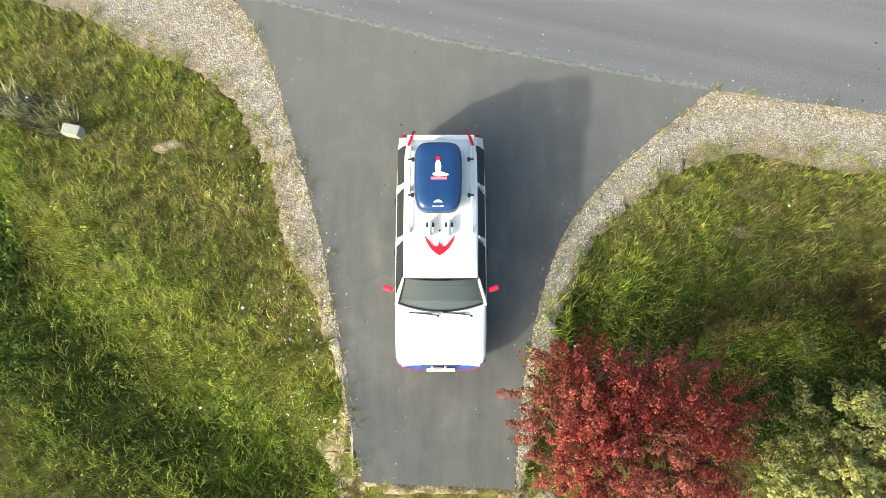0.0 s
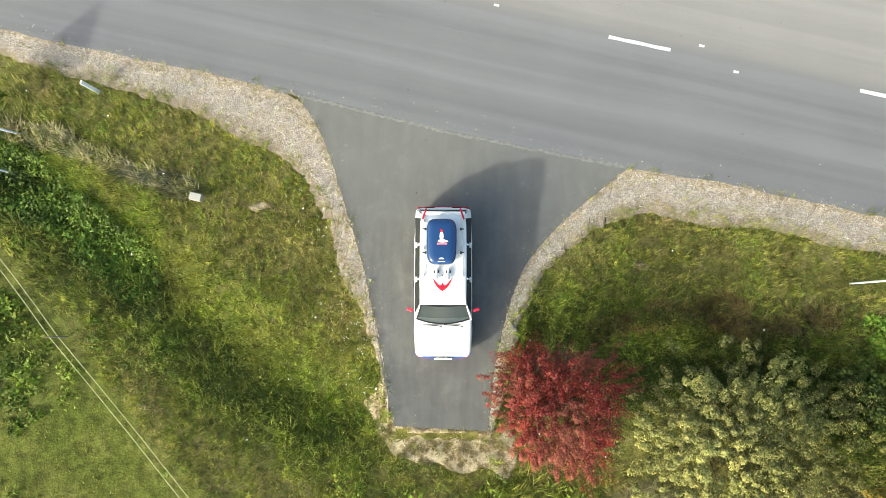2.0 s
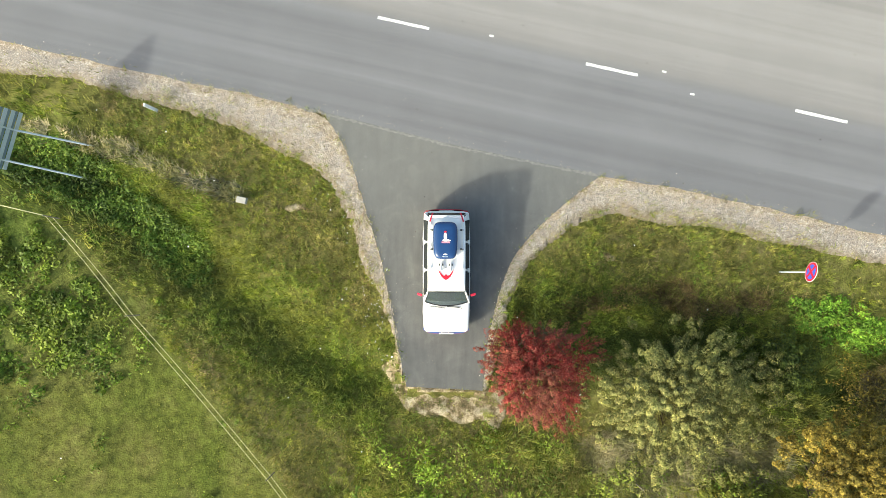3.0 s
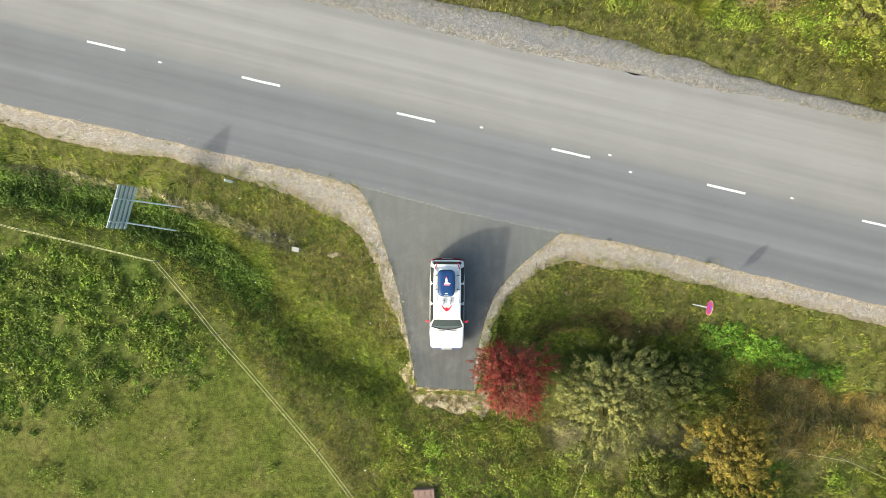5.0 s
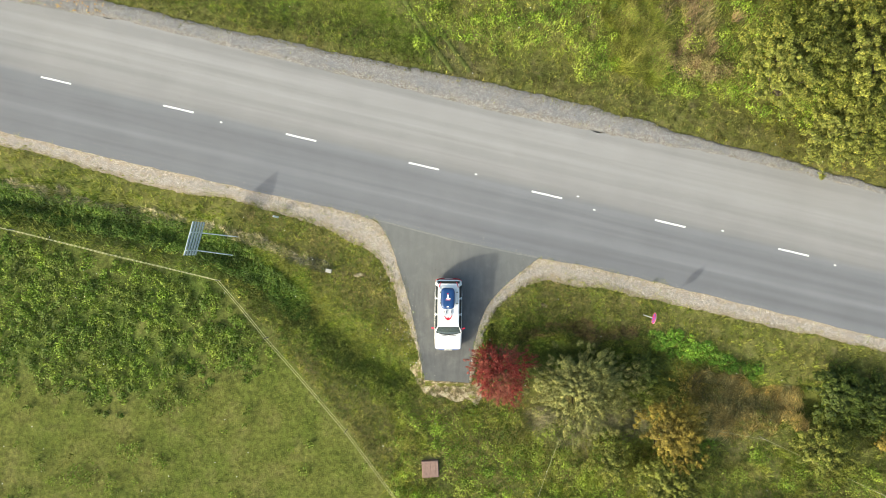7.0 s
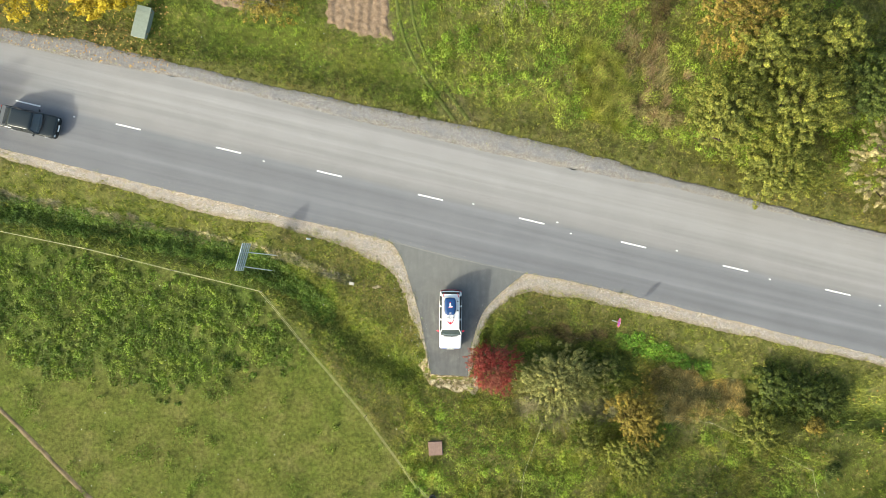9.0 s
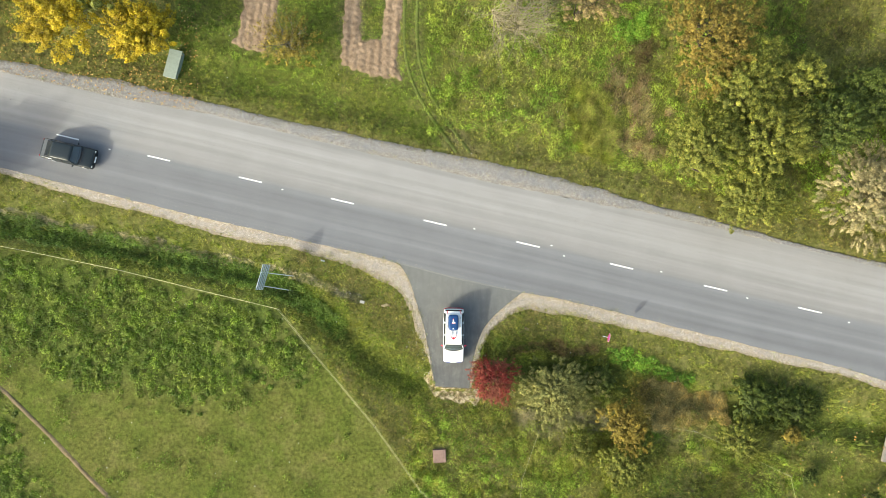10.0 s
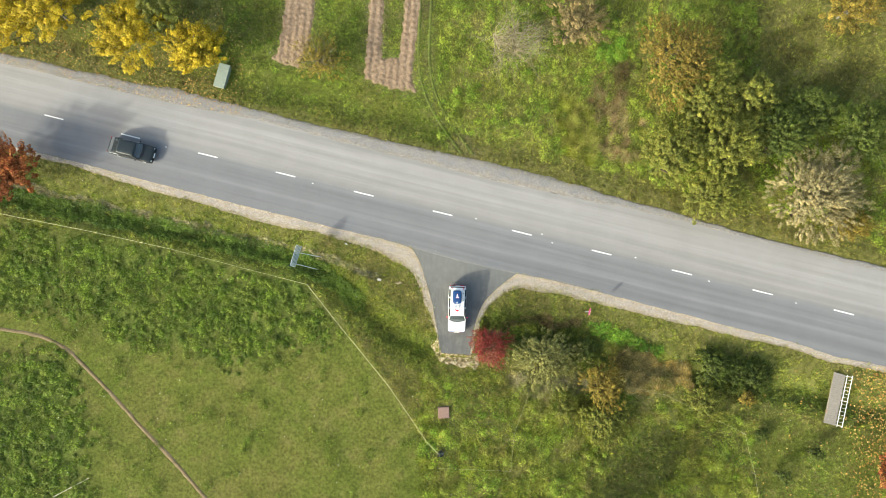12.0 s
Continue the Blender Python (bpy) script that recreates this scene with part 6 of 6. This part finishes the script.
def marker_post():
    top = root("marker_post", -10.97, 8.56, float(ground_z(-10.97, 8.56)), ROAD_TURN, "white plastic roadside marker post with a black band", "marker post")
    bm = bmesh.new()
    box(bm, .05, .12, .82, pose(0, 0, .39, 0, -10), .012)
    part("post", bm, DECAL_W, top)
    bm = bmesh.new()
    box(bm, .056, .126, .12, pose(-.11, 0, .64, 0, -10), .005)
    part("band", bm, BLACKP, top)
    bm = bmesh.new()
    box(bm, .03, .05, .08, pose(-.15, 0, .65, 0, -10), .004)
    part("reflector", bm, TAIL, top)


marker_post()


def culvert_head():
    z = float(ground_z(-7.66, 5.18))
    top = root("concrete_block", -7.66, 5.18, z, -12, "pale concrete block beside a dark hole in the grass", "concrete block")
    bm = bmesh.new()
    box(bm, .36, .23, .22, pose(0, 0, .20), .02)
    part("block", bm, CONCRETE, top)
    # short black rod put in for the darkness of the pit beside the block
    bm = bmesh.new()
    rod(bm, (-.16, .02, .10), (-.42, .08, .07), .07, sides=12)
    part("dark_hole", bm, BLACKP, top)


culvert_head()


def steel_lid():
    top = root("chamber_cover", -1.1, -7.3, float(ground_z(-1.1, -7.3)), 4, "square rusty brown chamber cover in the grass", "chamber cover")
    bm = bmesh.new()
    box(bm, 1.06, 1.06, .30, pose(0, 0, .10), .02)
    part("frame", bm, RUSTY, top)
    bm = bmesh.new()
    box(bm, 1.0, 1.0, .05, pose(0, 0, .27), .012)
    lid = part("lid", bm, RUSTY, top)
    for s in (-.3, 0, .3):
        bm = bmesh.new()
        box(bm, .04, .8, .02, pose(s, 0, .30), .004)
        part("rib", bm, RUSTY, lid)


steel_lid()


def bucket():
    top = root("bucket", -1.3, -11.1, float(ground_z(-1.3, -11.1)), 0, "black plastic tub beside the fence corner", "bucket")
    bm = bmesh.new()
    rings = []
    for r, z in ((.22, 0), (.27, .38), (.30, .38), (.30, .41), (.255, .41), (.20, .06)):
        rings.append([(r * math.cos(6.283 * k / 20), r * math.sin(6.283 * k / 20), z) for k in range(20)])
    part("shell", loft(rings), BLACKP, top)
    bm = bmesh.new()
    rod(bm, (-.29, 0, .40), (.29, 0, .40), .012, sides=6)
    part("handle", bm, ZINC, top)


bucket()


def storage_chest():
    top = root("storage_chest", -24.15, 25.2, float(ground_z(-24.15, 25.2)), -12, "long grey-green storage chest on the grass", "chest")
    bm = bmesh.new()
    box(bm, 1.0, 2.35, .60, pose(0, 0, .32), .02)
    body = part("body", bm, CHEST, top)
    bm = bmesh.new()
    box(bm, 1.08, 2.45, .05, pose(0, 0, .66, 0, 4), .012)
    lid = part("lid", bm, CHEST, top)
    for yy in (-.8, 0, .8):
        bm = bmesh.new()
        box(bm, 1.0, .05, .02, pose(0, yy, .69, 0, 4), .005)
        part("rib", bm, CHEST, lid)
    for yy in (-.7, .7):
        bm = bmesh.new()
        box(bm, .04, .14, .03, pose(-.52, yy, .55), .006)
        part("handle", bm, ZINC, body)


storage_chest()


def footbridge():
    ang = math.degrees(math.atan2(-7.45 + 2.7, 35.5 - 36.7)) + 90
    z = -0.02
    top = root("footbridge", 36.1, -5.08, z, ang, "weathered timber footbridge over the ditch with a white railing", "footbridge")
    half = 2.45
    for s in (-.45, .45):
        bm = bmesh.new()
        box(bm, .12, 2 * half, .18, pose(s, 0, .02), .01)
        part("beam", bm, TIMBER, top)
    n = 24
    for k in range(n):
        bm = bmesh.new()
        box(bm, 1.02 + random.uniform(-.04, .04), 2 * half / n - .018, .045, pose(random.uniform(-.02, .02), -half + (k + .5) * 2 * half / n, .14, 0, 0, random.uniform(-1, 1)), .006)
        part("plank", bm, TIMBER, top)
    posts = 15
    for k in range(posts):
        yy = -half + .1 + (2 * half - .2) * k / (posts - 1)
        bm = bmesh.new()
        box(bm, .05 if k % 7 == 0 else .026, .05 if k % 7 == 0 else .026, 1.0, pose(.60, yy, .55), .006)
        part("post" if k % 7 == 0 else "baluster", bm, CREAM, top)
    for zz in (.28, 1.05):
        bm = bmesh.new()
        box(bm, .05, 2 * half + .1, .06 if zz < 1 else .05, pose(.60, 0, zz), .008)
        part("rail", bm, CREAM, top)


footbridge()


def fence(points, label, gap=6.0, heights=(0.45, 0.85), thick=0.010):
    """Thin posts with two slack tapes."""
    pts = []
    for (a, b), (c, d) in zip(points, points[1:]):
        n = max(1, round(math.hypot(c - a, d - b) / gap))
        pts += [(a + (c - a) * k / n, b + (d - b) * k / n) for k in range(n)]
    pts.append(points[-1])
    top = root("wire_fence", pts[0][0], pts[0][1], 0, 0, label, "fence")
    o = Vector((pts[0][0], pts[0][1], 0))
    jag = random.Random(len(pts))
    feet = [Vector((x, y, float(ground_z(x, y)))) - o for x, y in pts]
    tops = []
    for f in feet:
        bm = bmesh.new()
        lean = Vector((jag.uniform(-.05, .05), jag.uniform(-.05, .05), 1.0))
        rod(bm, f - Vector((0, 0, .1)), f + lean, .022, .018, 7)
        part("post", bm, TIMBER, top)
        tops.append(lean)
    for i, hgt in enumerate(heights):
        bm = bmesh.new()
        for (f, g), (p, q) in zip(zip(feet, feet[1:]), zip(tops, tops[1:])):
            for k in range(4):
                t0, t1 = k / 4, (k + 1) / 4
                a = (f + p * hgt).lerp(g + q * hgt, t0) - Vector((0, 0, .10 * math.sin(math.pi * t0)))
                b = (f + p * hgt).lerp(g + q * hgt, t1) - Vector((0, 0, .10 * math.sin(math.pi * t1)))
                rod(bm, a, b, thick, sides=5)
        part("tape", bm, ROPE, top)


fence(FENCE, "pale electric fence tape on thin wooden posts along the meadow")
fence([(-1.5, -12.3), (5.3, -12.4), (5.6, -9.0), (6.9, -5.2)], "slack fence tape on thin posts in the tall grass", heights=(0.85,), thick=0.009)
fence([(15.6, -4.4), (19.8, -5.1), (27.2, -8.5), (28.1, -12.1), (28.9, -18.0)], "slack fence tape on thin posts round the lawn", heights=(0.85,), thick=0.009)


def fallen_pole():
    a, b = Vector((-37.6, -16.0, .12)), Vector((-34.4, -14.2, .12))
    top = root("pole", a.x, a.y, float(ground_z(a.x, a.y)), 0, "pale wooden pole lying in the meadow", "pole")
    bm = bmesh.new()
    rod(bm, (0, 0, .08), tuple((b - a) + Vector((0, 0, .10))), .05, .04, 8)
    part("shaft", bm, plain("peeled_wood", (0.50, 0.44, 0.36), 0.8), top)


fallen_pole()


ORANGE_LEAF = leafy("fallen_orange", ((0.0, (0.32, 0.15, 0.04)), (0.5, (0.52, 0.28, 0.07)), (1.0, (0.66, 0.45, 0.18))), None, trans=0.1)


def small_stuff():
    """Pebbles, fallen leaves, flowers."""
    def pebble_field(n, x0, x1, y0, y1, ok, size, z, name, material, label):
        x, y = scatter(n, x0, x1, y0, y1, ok)
        m = len(x)
        s = size * rng.uniform(0.5, 1.6, m)
        base = np.array(((1, 0, 0), (-.4, .9, 0), (-.5, -.8, 0), (.1, .1, .8)))
        a = rng.uniform(0, 6.28, m)
        ca, sa = np.cos(a), np.sin(a)
        v = base[None] * s[:, None, None] * rng.uniform(.7, 1.3, (m, 4, 1))
        v = np.stack([v[..., 0] * ca[:, None] - v[..., 1] * sa[:, None] + x[:, None], v[..., 0] * sa[:, None] + v[..., 1] * ca[:, None] + y[:, None], v[..., 2] + z], -1)
        b = 4 * np.arange(m)[:, None]
        f = np.concatenate([b + np.array(q) for q in ((0, 1, 3), (1, 2, 3), (2, 0, 3))], 1).reshape(-1, 3)
        stuff(name, mesh_np(name, v.reshape(-1, 3), f), material, label, name)
    n = Nodes("loose_stone", 0.9, 0, 0.2)
    STONE = n.done(n.ramp(n.island(), (0.0, (0.24, 0.185, 0.13)), (0.5, (0.45, 0.375, 0.285)), (1.0, (0.80, 0.74, 0.66))))
    pebble_field(90000, -11, 12, -2.5, 9.8, lambda a, b: pick(M_GRAVEL, a, b) & (waves(a, b, 1.7, 80) > -.45), 0.013, 0.0, "pebbles", STONE, "loose pale limestone pebbles on the shoulder")
    pebble_field(700, -9, 9, -1.6, 9, lambda a, b: pick(M_PAVED, a, b), 0.008, 0.004, "grit", STONE, "scattered grit on the asphalt")

    pebble_field(60000, -24, 24, 1, 17, lambda a, b: pick(M_PAVED, a, b) & ~inside(DRIVE, a, b) & (rng.rand(len(a)) < np.exp(-np.abs(road_uv(a, b)[1] - edge(S_EDGE, road_uv(a, b)[0])) / .16)), 0.014, 0.003, "grit", STONE, "loose grit along the road's edge")
    pebble_field(9000, -5, 6, -2, 8, lambda a, b: inside(DRIVE, a, b) & (rng.rand(len(a)) < np.exp(-np.minimum(near(DRIVE_W, a, b), near(DRIVE_E, a, b)) / .09)), 0.012, 0.005, "grit", STONE, "loose grit along the driveway's edges")
    n = Nodes("dark_crumb", 0.9, 0, 0.2)
    CRUMB = n.done(n.ramp(n.island(), (0.0, (0.03, 0.03, 0.03)), (1.0, (0.12, 0.10, 0.08))))
    pebble_field(900, -46, 44, -2, 27, lambda a, b: pick(M_PAVED, a, b), 0.022, 0.004, "crumbs", CRUMB, "dark crumbs and bits of leaf on the asphalt")

    def litter(n, x0, x1, y0, y1, ok, size, material, label, lift=.03):
        x, y = scatter(n, x0, x1, y0, y1, ok)
        c = np.stack([x, y, np.maximum(ground_z(x, y), -0.02) + rng.uniform(0, lift, len(x)) + .012], 1)
        stuff("fallen_leaves", leaves_mesh("fallen_leaves", c, size, size * .6, 2.5), material, label, "leaves")
    litter(700, -9, 14, -6, 8, lambda a, b: ~bare(a, b), .06, OCHRE, "few fallen orange leaves in the grass", .3)
    litter(8000, 28, 46, -24, -2, lambda a, b: rng.rand(len(a)) < np.clip(.03 + (a - 36.5) / 4, .03, 1), .20, ORANGE_LEAF, "fallen orange leaves over the lawn", .15)
    litter(4200, -50, -22, 21, 36, lambda a, b: rng.rand(len(a)) < np.clip(.8 - (b - 24) / 14, .1, 1) * ~pick(M_PAVED, a, b), .16, ORANGE_LEAF, "fallen yellow leaves under the trees", .15)
    litter(1500, 20, 48, 2, 16, lambda a, b: ~pick(M_PAVED, a, b) & ~pick(M_GRAVEL, a, b), .09, YELLOW, "fallen yellow leaves on the verge", .15)
    # white umbels by the driveway
    x, y = scatter(260, -5.5, -2.0, -1.5, 7, lambda a, b: ~bare(a, b) & (rng.rand(len(a)) < np.clip(1.0 - (near(DRIVE_W, a, b) - .6) / 1.2, 0, 1)))
    c = np.stack([x, y, ground_z(x, y) + rng.uniform(.25, .45, len(x))], 1)
    c = np.repeat(c, 4, 0) + rng.normal(size=(4 * len(x), 3)) * .02
    stuff("wildflowers", leaves_mesh("wildflowers", c, .022, .02, 3.0), DECAL_W, "small white wildflowers at the driveway's edge", "flowers")
    x, y = scatter(260, -45, 45, -18, 36, lambda a, b: ~bare(a, b))
    c = np.stack([x, y, ground_z(x, y) + .28], 1)
    stuff("wildflowers", leaves_mesh("wildflowers", c, .08, .07, 3.0), CREAM, "scattered pale flower heads", "flowers")


small_stuff()
